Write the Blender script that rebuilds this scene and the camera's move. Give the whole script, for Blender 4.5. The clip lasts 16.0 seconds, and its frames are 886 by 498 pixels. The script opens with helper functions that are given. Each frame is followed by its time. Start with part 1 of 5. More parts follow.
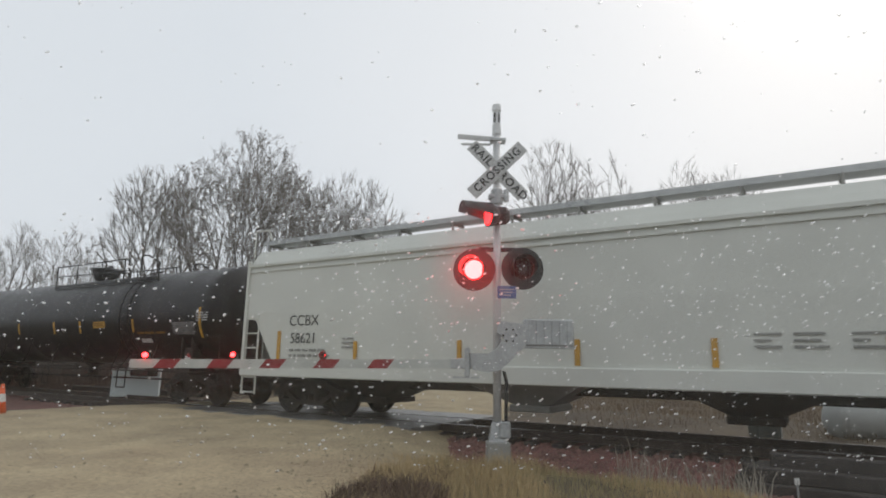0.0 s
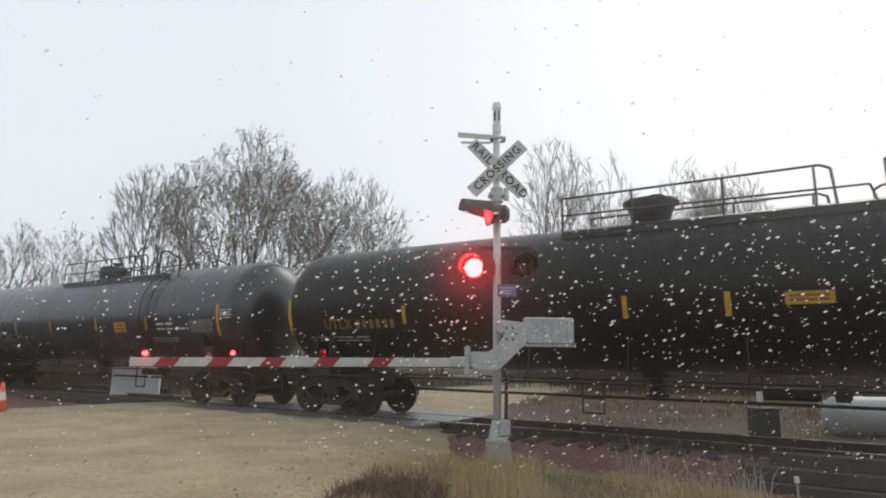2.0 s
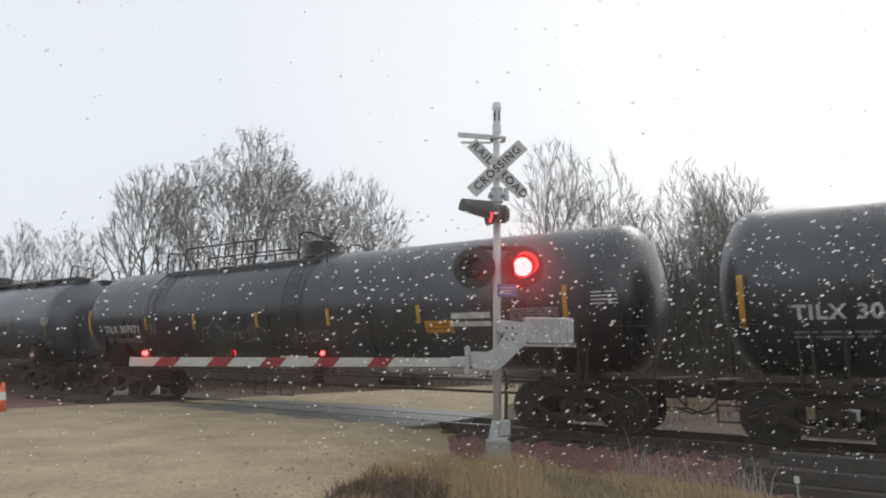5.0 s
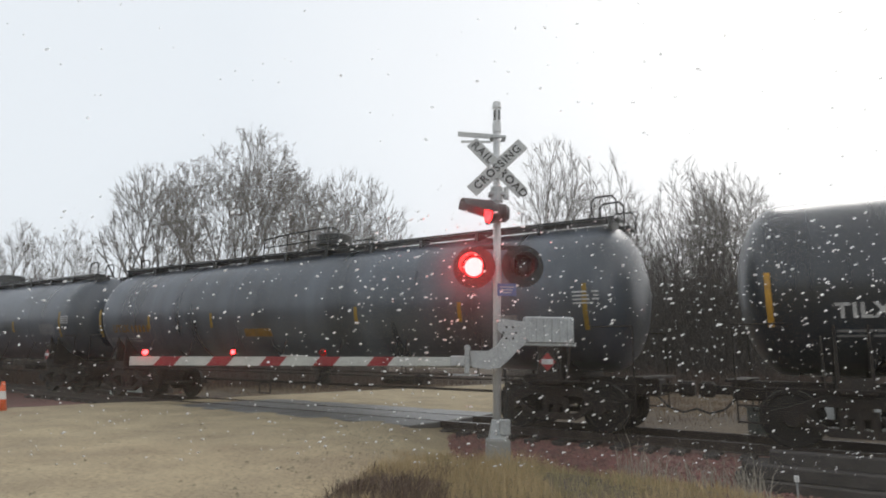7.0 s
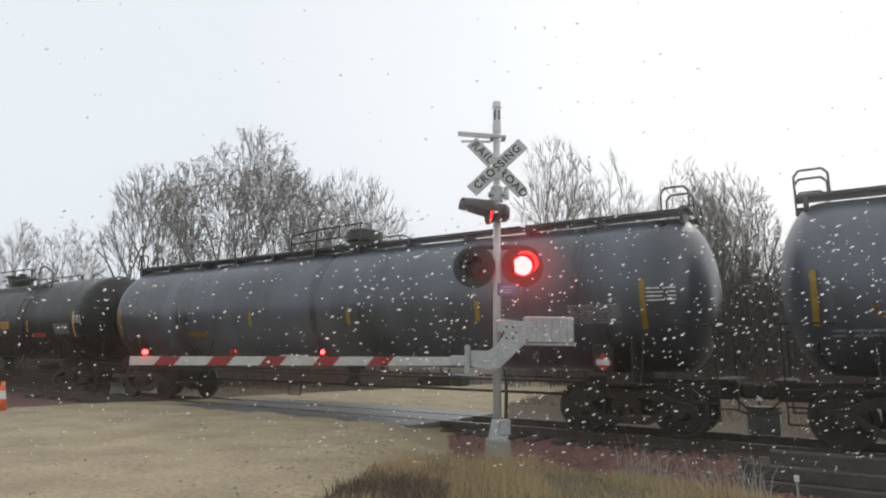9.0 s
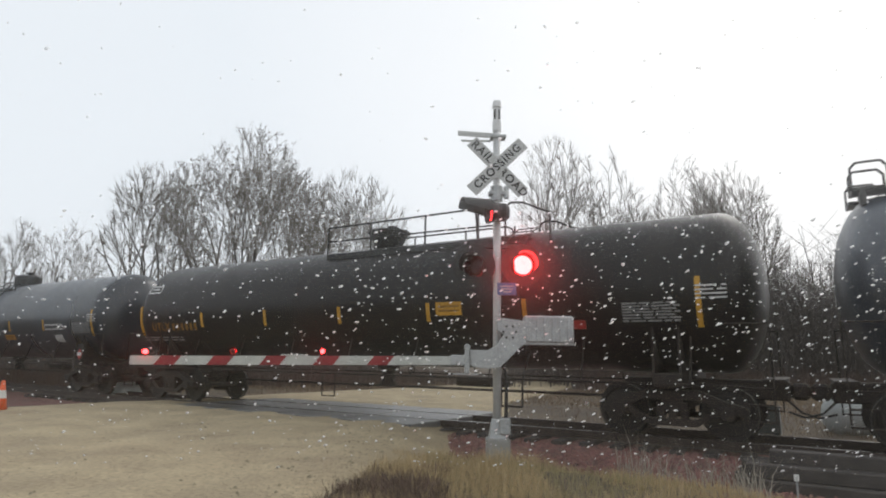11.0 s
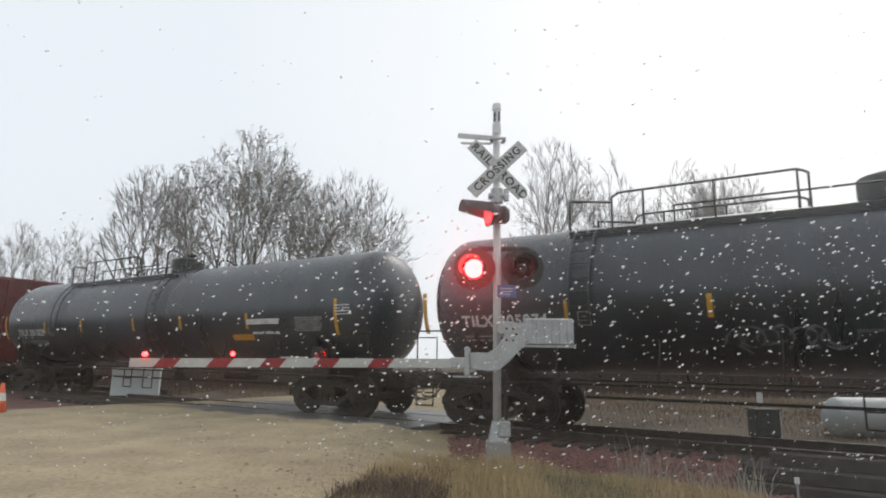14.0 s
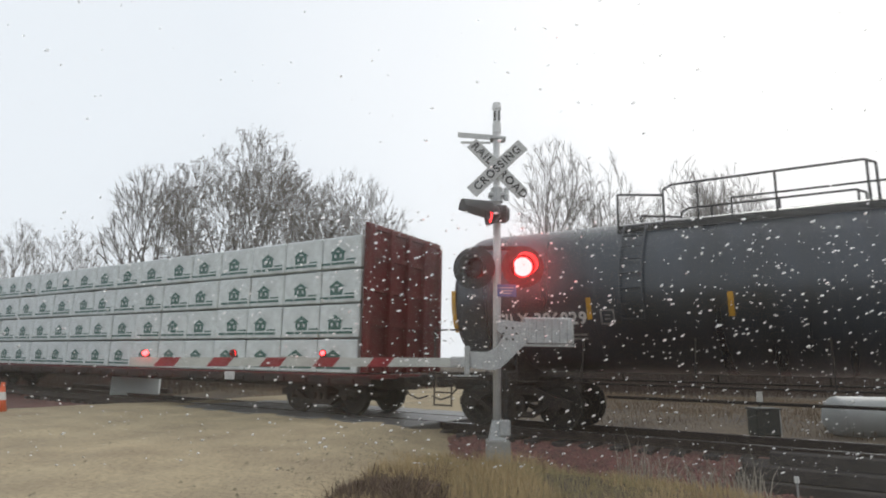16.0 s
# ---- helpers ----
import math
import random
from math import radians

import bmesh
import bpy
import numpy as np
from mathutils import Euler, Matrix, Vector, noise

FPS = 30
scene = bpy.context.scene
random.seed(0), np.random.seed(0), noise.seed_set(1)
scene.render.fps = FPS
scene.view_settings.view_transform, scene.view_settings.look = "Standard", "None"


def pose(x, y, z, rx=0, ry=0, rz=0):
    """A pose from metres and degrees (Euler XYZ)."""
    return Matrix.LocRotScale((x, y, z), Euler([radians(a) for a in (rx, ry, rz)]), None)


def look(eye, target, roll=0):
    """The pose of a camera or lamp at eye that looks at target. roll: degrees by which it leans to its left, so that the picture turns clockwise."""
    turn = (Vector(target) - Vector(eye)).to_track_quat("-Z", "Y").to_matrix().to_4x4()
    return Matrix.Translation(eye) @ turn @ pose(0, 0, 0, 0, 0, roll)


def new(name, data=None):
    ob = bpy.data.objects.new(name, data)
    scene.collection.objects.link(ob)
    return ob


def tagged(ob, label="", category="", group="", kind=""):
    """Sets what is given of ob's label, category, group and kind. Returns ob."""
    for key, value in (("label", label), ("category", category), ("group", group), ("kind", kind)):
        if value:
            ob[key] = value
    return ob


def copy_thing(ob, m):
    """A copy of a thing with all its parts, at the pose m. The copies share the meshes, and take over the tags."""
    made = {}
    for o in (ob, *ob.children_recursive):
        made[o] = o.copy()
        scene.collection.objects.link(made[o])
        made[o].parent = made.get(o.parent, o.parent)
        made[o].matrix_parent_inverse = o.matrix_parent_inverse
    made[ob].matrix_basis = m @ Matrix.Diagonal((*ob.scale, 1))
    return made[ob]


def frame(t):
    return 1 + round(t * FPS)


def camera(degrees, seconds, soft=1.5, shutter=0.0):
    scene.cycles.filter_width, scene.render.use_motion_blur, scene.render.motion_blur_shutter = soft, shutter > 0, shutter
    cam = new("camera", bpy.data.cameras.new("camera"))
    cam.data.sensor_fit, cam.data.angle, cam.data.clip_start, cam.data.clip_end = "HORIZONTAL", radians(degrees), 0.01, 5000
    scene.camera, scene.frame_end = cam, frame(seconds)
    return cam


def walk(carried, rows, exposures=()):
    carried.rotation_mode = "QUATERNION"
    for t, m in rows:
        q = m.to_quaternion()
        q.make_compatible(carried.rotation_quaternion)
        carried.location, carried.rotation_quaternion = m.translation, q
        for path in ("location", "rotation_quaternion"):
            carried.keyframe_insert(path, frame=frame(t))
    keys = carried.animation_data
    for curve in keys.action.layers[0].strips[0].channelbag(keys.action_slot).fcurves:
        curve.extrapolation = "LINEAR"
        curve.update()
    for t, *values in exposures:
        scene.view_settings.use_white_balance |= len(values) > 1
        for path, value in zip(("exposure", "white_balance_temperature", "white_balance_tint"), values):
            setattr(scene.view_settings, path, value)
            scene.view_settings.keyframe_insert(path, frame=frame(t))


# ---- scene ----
# camera: seated behind a windscreen, held nearly still
cam = camera(73.5, 16.0, soft=1.9, shutter=0.07)
EYE = Vector((0.0, 0.0, 1.28))
PITCH = math.degrees(math.atan(200.0 / 1050.0))


def cam_pose(up=0.0, side=0.0):
    """The camera's pose with a small nod and turn, in degrees."""
    return Matrix.Translation(EYE) @ pose(0, 0, 0, 0, 0, -side) @ pose(0, 0, 0, 90 + PITCH + up) @ pose(0, 0, 0, 0, 0, 0.9)


NOD = [(0, .16), (.5, -.1), (1, -.1), (1.5, 0), (2, 0), (3, 0), (4, 0), (6.5, 0), (7, -.08), (7.5, -.1), (8, -.05), (9, -.1),
       (11.5, -.16), (12, -.1), (12.5, 0), (13, -.16), (13.5, -.06), (14, .08), (15, .08), (15.5, .06), (16, 0)]
walk(cam, [(t, cam_pose(up)) for t, up in NOD], [(0, -0.13), (0.8, -0.13), (1.5, 0.02), (3, 0.08), (16, 0.12)])

# ---- world and light: bright, even overcast, a little lighter towards the right ----
world = bpy.data.worlds.new("overcast_sky")
scene.world = world
world.use_nodes = True
wn, wl = world.node_tree.nodes, world.node_tree.links
wn.clear()
w_out, w_bg = wn.new("ShaderNodeOutputWorld"), wn.new("ShaderNodeBackground")
w_sky = wn.new("ShaderNodeTexSky")
w_sky.sky_type, w_sky.sun_disc = "NISHITA", False
w_sky.sun_elevation, w_sky.sun_rotation = radians(38), radians(40)
w_sky.air_density, w_sky.dust_density = 1.0, 6.0
w_geo, w_sep = wn.new("ShaderNodeTexCoord"), wn.new("ShaderNodeSeparateXYZ")
w_cloud, w_noise = wn.new("ShaderNodeValToRGB"), wn.new("ShaderNodeTexNoise")
w_add, w_mul = wn.new("ShaderNodeMath"), wn.new("ShaderNodeMath")
w_nm = wn.new("ShaderNodeMath")
w_nm.operation, w_nm.inputs[1].default_value = "MULTIPLY", 0.25
w_noise.inputs["Scale"].default_value, w_noise.inputs["Detail"].default_value = 1.6, 3.0
w_mul.operation, w_mul.inputs[1].default_value = "MULTIPLY", 0.42
w_add.operation = "ADD"
wl.new(w_geo.outputs["Generated"], w_sep.inputs[0])
wl.new(w_geo.outputs["Generated"], w_noise.inputs["Vector"])
wl.new(w_sep.outputs["X"], w_mul.inputs[0])
wl.new(w_noise.outputs[0], w_nm.inputs[0])
wl.new(w_nm.outputs[0], w_add.inputs[1])
wl.new(w_mul.outputs[0], w_add.inputs[0])
wl.new(w_add.outputs[0], w_cloud.inputs[0])
w_cloud.color_ramp.elements[0].position, w_cloud.color_ramp.elements[0].color = 0.0, (0.82, 0.87, 0.92, 1)
w_cloud.color_ramp.elements[1].position, w_cloud.color_ramp.elements[1].color = 0.32, (0.955, 0.975, 1.0, 1)
w_mix = wn.new("ShaderNodeMix")
w_mix.data_type = "RGBA"
w_mix.inputs[0].default_value = 0.94
w_dim = wn.new("ShaderNodeMix")
w_dim.data_type, w_dim.blend_type = "RGBA", "MULTIPLY"
w_dim.inputs[0].default_value = 1.0
w_dim.inputs[7].default_value = (0.1, 0.1, 0.1, 1)
wl.new(w_sky.outputs[0], w_dim.inputs[6])
wl.new(w_dim.outputs[2], w_mix.inputs[6])
wl.new(w_cloud.outputs[0], w_mix.inputs[7])
wl.new(w_mix.outputs[2], w_bg.inputs[0])
w_bg.inputs[1].default_value = 1.0
wl.new(w_bg.outputs[0], w_out.inputs[0])

sun = new("sun", bpy.data.lights.new("sun", "SUN"))
sun.data.energy, sun.data.angle, sun.data.color = 0.6, radians(25), (1, 0.97, 0.93)
sun.matrix_world = look((30, 36, 40), (0, 0, 0))


# ---- materials ----
def material(name, colour, rough=0.6, metal=0.0, vary=0.25, scale=3.0, grain=60.0, bump=0.15, second=None, spec=0.5, coat=0.0):
    """A surface whose colour shifts in large stains and fine grain, with fine relief."""
    m = bpy.data.materials.new(name)
    m.use_nodes = True
    n, l = m.node_tree.nodes, m.node_tree.links
    b = n["Principled BSDF"]
    tc, big, fine = n.new("ShaderNodeTexCoord"), n.new("ShaderNodeTexNoise"), n.new("ShaderNodeTexNoise")
    big.inputs["Scale"].default_value, big.inputs["Detail"].default_value = scale, 6
    fine.inputs["Scale"].default_value, fine.inputs["Detail"].default_value = grain, 3
    l.new(tc.outputs["Object"], big.inputs["Vector"])
    l.new(tc.outputs["Object"], fine.inputs["Vector"])
    ramp = n.new("ShaderNodeValToRGB")
    other = second or tuple(c * (1 - vary) for c in colour)
    ramp.color_ramp.elements[0].position, ramp.color_ramp.elements[0].color = 0.32, (*other, 1)
    ramp.color_ramp.elements[1].position, ramp.color_ramp.elements[1].color = 0.68, (*colour, 1)
    l.new(big.outputs[0], ramp.inputs[0])
    mix = n.new("ShaderNodeMix")
    mix.data_type, mix.blend_type = "RGBA", "MULTIPLY"
    mix.inputs[0].default_value = min(1.0, vary * 1.5)
    grey = n.new("ShaderNodeValToRGB")
    grey.color_ramp.elements[0].color, grey.color_ramp.elements[1].color = (0.5, 0.5, 0.5, 1), (1.35, 1.35, 1.35, 1)
    grey.color_ramp.elements[0].position, grey.color_ramp.elements[1].position = 0.3, 0.7
    l.new(fine.outputs[0], grey.inputs[0])
    l.new(ramp.outputs[0], mix.inputs[6])
    l.new(grey.outputs[0], mix.inputs[7])
    l.new(mix.outputs[2], b.inputs["Base Color"])
    rr = n.new("ShaderNodeMapRange")
    rr.inputs[3].default_value, rr.inputs[4].default_value = max(0.02, rough - 0.12), min(1.0, rough + 0.12)
    l.new(big.outputs[0], rr.inputs[0])
    l.new(rr.outputs[0], b.inputs["Roughness"])
    b.inputs["Metallic"].default_value = metal
    b.inputs["Specular IOR Level"].default_value = spec
    b.inputs["Coat Weight"].default_value = coat
    if bump:
        bp = n.new("ShaderNodeBump")
        bp.inputs["Strength"].default_value, bp.inputs["Distance"].default_value = bump, 0.02
        l.new(fine.outputs[0], bp.inputs["Height"])
        l.new(bp.outputs[0], b.inputs["Normal"])
    return m


def tank_paint(name, colour, rough, dust, spec=0.5, dusty=0.5):
    """Wet dark tank enamel: dust streaks that run down the sides, soft dents, uneven gloss."""
    m = bpy.data.materials.new(name)
    m.use_nodes = True
    n, l = m.node_tree.nodes, m.node_tree.links
    b = n["Principled BSDF"]
    tc, info = n.new("ShaderNodeTexCoord"), n.new("ShaderNodeObjectInfo")
    shift = n.new("ShaderNodeVectorMath")
    shift.operation = "MULTIPLY_ADD"
    shift.inputs[1].default_value = (1, 1, 1)
    l.new(tc.outputs["Object"], shift.inputs[0])
    off = n.new("ShaderNodeMath")
    off.operation, off.inputs[1].default_value = "MULTIPLY", 37.0
    l.new(info.outputs["Random"], off.inputs[0])
    l.new(off.outputs[0], shift.inputs[2])
    maps = []
    for sc, det in (((1.6, 0.12, 0.22), 6), ((0.45, 0.45, 0.45), 4), ((14, 14, 14), 3)):
        mp, nz = n.new("ShaderNodeMapping"), n.new("ShaderNodeTexNoise")
        mp.inputs["Scale"].default_value = sc
        nz.inputs["Scale"].default_value, nz.inputs["Detail"].default_value = 1.0, det
        l.new(shift.outputs[0], mp.inputs[0])
        l.new(mp.outputs[0], nz.inputs["Vector"])
        maps.append(nz)
    both = n.new("ShaderNodeMath")
    both.operation = "MULTIPLY"
    l.new(maps[0].outputs[0], both.inputs[0])
    l.new(maps[1].outputs[0], both.inputs[1])
    ramp = n.new("ShaderNodeValToRGB")
    ramp.color_ramp.elements[0].position, ramp.color_ramp.elements[0].color = 0.16, (*colour, 1)
    ramp.color_ramp.elements[1].position, ramp.color_ramp.elements[1].color = 0.16 + 0.3 / max(dusty, 0.05) * 0.5, (*dust, 1)
    l.new(both.outputs[0], ramp.inputs[0])
    l.new(ramp.outputs[0], b.inputs["Base Color"])
    rr = n.new("ShaderNodeMapRange")
    rr.inputs[1].default_value, rr.inputs[2].default_value = 0.3, 0.7
    rr.inputs[3].default_value, rr.inputs[4].default_value = rough - 0.06, rough + 0.1
    l.new(maps[0].outputs[0], rr.inputs[0])
    l.new(rr.outputs[0], b.inputs["Roughness"])
    b.inputs["Specular IOR Level"].default_value = spec
    add = n.new("ShaderNodeMath")
    add.operation, add.inputs[1].default_value = "MULTIPLY_ADD", 12.0
    l.new(maps[1].outputs[0], add.inputs[0])
    l.new(maps[2].outputs[0], add.inputs[2])
    bp = n.new("ShaderNodeBump")
    bp.inputs["Strength"].default_value, bp.inputs["Distance"].default_value = 0.12, 0.012
    l.new(add.outputs[0], bp.inputs["Height"])
    l.new(bp.outputs[0], b.inputs["Normal"])
    return m


def glow(name, colour, strength):
    m = material(name, colour, 0.3, bump=0)
    b = m.node_tree.nodes["Principled BSDF"]
    b.inputs["Emission Color"].default_value = (*colour, 1)
    b.inputs["Emission Strength"].default_value = strength
    return m


M = {
    "tank_black": tank_paint("black_tank_paint", (0.007, 0.01, 0.0155), 0.3, (0.03, 0.039, 0.054), 0.78, 0.6),
    "tank_brown": tank_paint("brown_black_tank_paint", (0.0075, 0.0065, 0.007), 0.36, (0.015, 0.012, 0.012), 0.32, 0.45),
    "tank_grey": tank_paint("grey_black_tank_paint", (0.022, 0.028, 0.038), 0.31, (0.085, 0.1, 0.125), 0.8, 0.8),
    "hopper": material("pale_grey_hopper_paint", (0.63, 0.645, 0.595), 0.5, vary=0.1, scale=0.8, grain=30, bump=0.05),
    # darker grey; on the discharge bays it stands in for shade
    "hopper_dark": material("dark_grey_hopper_steel", (0.30, 0.30, 0.28), 0.6, vary=0.3, scale=1.5),
    "under": material("rusty_black_undergear", (0.014, 0.0115, 0.0105), 0.75, vary=0.5, scale=4, second=(0.026, 0.016, 0.012)),
    "wheel": material("worn_wheel_steel", (0.03, 0.026, 0.024), 0.6, metal=0.3, vary=0.5, scale=6),
    "yellow": material("yellow_reflective_strip", (0.62, 0.33, 0.03), 0.45, vary=0.35, scale=5),
    "amber_strip": material("dirty_amber_strip", (0.4, 0.24, 0.02), 0.5, vary=0.45, scale=4),
    "orange": material("orange_placard", (0.6, 0.27, 0.02), 0.5, vary=0.3, scale=5),
    "amber_text": material("faded_amber_lettering", (0.27, 0.14, 0.018), 0.6, vary=0.5, scale=6),
    "white_text": material("dirty_white_lettering", (0.66, 0.66, 0.65), 0.6, vary=0.35, scale=6),
    "grey_text": material("faded_grey_stencil", (0.3, 0.3, 0.3), 0.6, vary=0.4, scale=8),
    "spray": material("pale_spray_paint", (0.2, 0.2, 0.22), 0.6, vary=0.5, scale=5),
    "dark_text": material("dark_grey_lettering", (0.04, 0.045, 0.045), 0.6, vary=0.3, scale=6),
    "red_paint": material("weathered_red_paint", (0.42, 0.035, 0.035), 0.4, vary=0.3, scale=5),
    "white_paint": material("weathered_white_paint", (0.72, 0.72, 0.69), 0.45, vary=0.15, scale=5),
    "galv": material("galvanised_steel", (0.46, 0.48, 0.48), 0.45, metal=0.35, vary=0.25, scale=5, grain=40),
    "mast": material("aluminium_painted_mast", (0.66, 0.67, 0.67), 0.4, metal=0.2, vary=0.2, scale=4),
    "arm_white": material("grimy_white_arm_sheeting", (0.52, 0.54, 0.51), 0.5, vary=0.2, scale=4),
    "arm_red": material("dull_red_arm_sheeting", (0.3, 0.018, 0.026), 0.45, vary=0.3, scale=5),
    "sill_rust": material("dark_rusty_side_sill", (0.05, 0.02, 0.017), 0.75, vary=0.6, scale=1.5, second=(0.018, 0.015, 0.015), spec=0.3),
    "ladder_grey": material("grey_box_paint", (0.055, 0.065, 0.06), 0.6, vary=0.35, scale=5),
    "sign_white": material("dull_white_sign_sheeting", (0.5, 0.51, 0.5), 0.5, vary=0.12, scale=6),
    "black": material("black_enamel", (0.012, 0.012, 0.012), 0.45, vary=0.3, scale=5),
    "blue": material("blue_sign_face", (0.09, 0.16, 0.34), 0.5, vary=0.2, scale=10),
    "lens_dark": material("dark_red_lens", (0.05, 0.006, 0.006), 0.25, vary=0.3, scale=20),
    "lens_lit": glow("lit_red_lens", (1.0, 0.012, 0.014), 9.0),
    "lens_small": glow("lit_small_red_lens", (1.0, 0.02, 0.022), 22.0),
    "lens_core": glow("lit_lens_core", (1.0, 0.027, 0.027), 34.0),
    "bulk_red": material("rust_red_railcar_paint", (0.15, 0.02, 0.02), 0.6, vary=0.4, scale=2, spec=0.25),
    "wrap": material("white_lumber_wrap", (0.66, 0.71, 0.71), 0.35, vary=0.22, scale=2.2, bump=1.0, grain=5),
    "wrap_green": material("dark_green_print", (0.035, 0.12, 0.10), 0.5, vary=0.2, scale=8),
    "rail": material("brown_rail_steel", (0.07, 0.055, 0.05), 0.5, metal=0.5, vary=0.4, scale=6),
    "railhead": material("polished_rail_head", (0.42, 0.42, 0.43), 0.25, metal=1.0, vary=0.2),
    "tie": material("creosoted_timber", (0.066, 0.058, 0.054), 0.8, vary=0.45, scale=4, bump=0.4),
    "ballast": material("reddish_ballast", (0.21, 0.098, 0.088), 0.85, vary=0.4, scale=1.2, grain=28, bump=0.8, second=(0.13, 0.07, 0.06)),
    "stone": material("red_granite_stone", (0.31, 0.14, 0.125), 0.8, vary=0.5, scale=9, second=(0.13, 0.085, 0.075)),
    "road": material("tan_gravel_road", (0.41, 0.335, 0.21), 0.9, vary=0.35, scale=0.9, grain=17, bump=0.8, second=(0.27, 0.215, 0.135)),
    "panel": material("wet_grey_crossing_panel", (0.12, 0.12, 0.12), 0.4, vary=0.3, scale=2),
    "ground": material("dry_grass_ground", (0.115, 0.086, 0.055), 0.95, vary=0.45, scale=0.5, grain=9, bump=0.8, second=(0.06, 0.046, 0.034)),
    "straw": material("straw_grass", (0.52, 0.395, 0.21), 0.8, vary=0.3, scale=3),
    "green_grass": material("greenish_grass", (0.36, 0.31, 0.165), 0.8, vary=0.3, scale=3),
    "brown_weed": material("brown_dead_weed", (0.15, 0.10, 0.075), 0.85, vary=0.4, scale=5),
    "weed_pale": material("bleached_weed_stalk", (0.42, 0.38, 0.31), 0.85, vary=0.35, scale=4),
    "verge": material("brown_verge_grass", (0.27, 0.2, 0.125), 0.85, vary=0.4, scale=0.8, bump=0, second=(0.15, 0.105, 0.075)),
    "brush": material("brown_dead_brush", (0.11, 0.075, 0.06), 0.9, vary=0.4, scale=0.6, bump=0, second=(0.07, 0.05, 0.045)),
    "bark": material("grey_brown_bark", (0.12, 0.107, 0.1), 0.9, vary=0.4, scale=4, bump=0.4),
    "twig": material("grey_brown_twigs", (0.25, 0.23, 0.21), 0.9, vary=0.3, scale=2, bump=0),
    "propane": material("grey_white_tank_paint", (0.37, 0.39, 0.38), 0.4, vary=0.15, scale=2),
    "cabinet": material("pale_blue_grey_cabinet", (0.62, 0.7, 0.7), 0.5, vary=0.12, scale=3),
    "cone": material("orange_cone_plastic", (0.75, 0.12, 0.03), 0.5, vary=0.2, scale=6),
}


# ---- mesh helpers ----
def part(name, bm, mat, parent=None, label="", smooth=False):
    """Links a bmesh as one mesh object, under a thing or a part."""
    me = bpy.data.meshes.new(name)
    bm.to_mesh(me)
    bm.free()
    me.materials.append(M[mat] if isinstance(mat, str) else mat)
    if smooth:
        for p in me.polygons:
            p.use_smooth = True
    ob = new(name, me)
    if parent:
        ob.parent = parent
    if label:
        tagged(ob, label)
    return ob


def box(bm, x0, x1, y0, y1, z0, z1, bevel=0.0):
    r = bmesh.ops.create_cube(bm, size=1, matrix=Matrix.Translation(((x0 + x1) / 2, (y0 + y1) / 2, (z0 + z1) / 2)) @ Matrix.Diagonal((abs(x1 - x0), abs(y1 - y0), abs(z1 - z0), 1)))
    if bevel:
        es = list({e for v in r["verts"] for e in v.link_edges})
        bmesh.ops.bevel(bm, geom=es, offset=bevel, segments=1, affect="EDGES")
    return bm


def tube(bm, p, q, r, r2=None, sides=8, caps=True):
    p, q = Vector(p), Vector(q)
    way = q - p
    m = Matrix.Translation((p + q) / 2) @ way.to_track_quat("Z", "Y").to_matrix().to_4x4()
    bmesh.ops.create_cone(bm, cap_ends=caps, segments=sides, radius1=r, radius2=r if r2 is None else r2, depth=way.length, matrix=m)
    return bm


def pipe(bm, pts, r, sides=6):
    for a, b in zip(pts, pts[1:]):
        tube(bm, a, b, r, sides=sides)
    return bm


def lathe(bm, prof, place=Matrix.Identity(4), sides=32):
    """Turns (along, radius) pairs about the local x axis."""
    rings = []
    for x, r in prof:
        if r < 1e-4:
            rings.append([bm.verts.new(place @ Vector((x, 0, 0)))])
        else:
            rings.append([bm.verts.new(place @ Vector((x, r * math.cos(a), r * math.sin(a)))) for a in (2 * math.pi * i / sides for i in range(sides))])
    for a, b in zip(rings, rings[1:]):
        for i in range(sides):
            j = (i + 1) % sides
            vs = [a[i % len(a)], a[j % len(a)], b[j % len(b)], b[i % len(b)]]
            vs = list(dict.fromkeys(vs))
            if len(vs) > 2:
                bm.faces.new(vs)
    bmesh.ops.recalc_face_normals(bm, faces=bm.faces)
    return bm


def B():
    return bmesh.new()


def empty(name, m=Matrix.Identity(4)):
    ob = new(name)
    ob.matrix_world = m
    return ob


def lettering(text, size, place, name="lettering", mat="white_text", parent=None, bend=None, depth=0.002, gap=1.0, bold=0.0):
    """Built-in font turned to a mesh; local x along the line, local y up. bend: folds it onto a tank's side."""
    cu = bpy.data.curves.new(name, "FONT")
    cu.body, cu.size, cu.extrude, cu.align_x, cu.align_y, cu.space_character = text, size, depth, "CENTER", "CENTER", gap
    cu.offset = bold
    ob = bpy.data.objects.new(name, cu)
    scene.collection.objects.link(ob)
    bpy.context.view_layer.update()
    me = bpy.data.meshes.new_from_object(ob.evaluated_get(bpy.context.evaluated_depsgraph_get()))
    bpy.data.objects.remove(ob)
    for v in me.vertices:
        p = place @ v.co
        v.co = bend(p) if bend else p
    me.materials.clear()
    me.materials.append(M[mat])
    out = new(name, me)
    out.parent = parent
    return out

# ---- the line of the track: s runs along it towards the near right, o away from the camera ----
ALONG, ACROSS = Vector((0.85222, -0.52319, 0)), Vector((0.52319, 0.85222, 0))
AXIS, TURN, SPEED = 12.30, -31.546, 9.95


def spot(s, o, z=0.0):
    return ALONG * s + ACROSS * o + Vector((0, 0, z))


def track_pose(s, o=AXIS, z=0.0, turn=0.0):
    return Matrix.Translation(spot(s, o, z)) @ pose(0, 0, 0, 0, 0, TURN + turn)


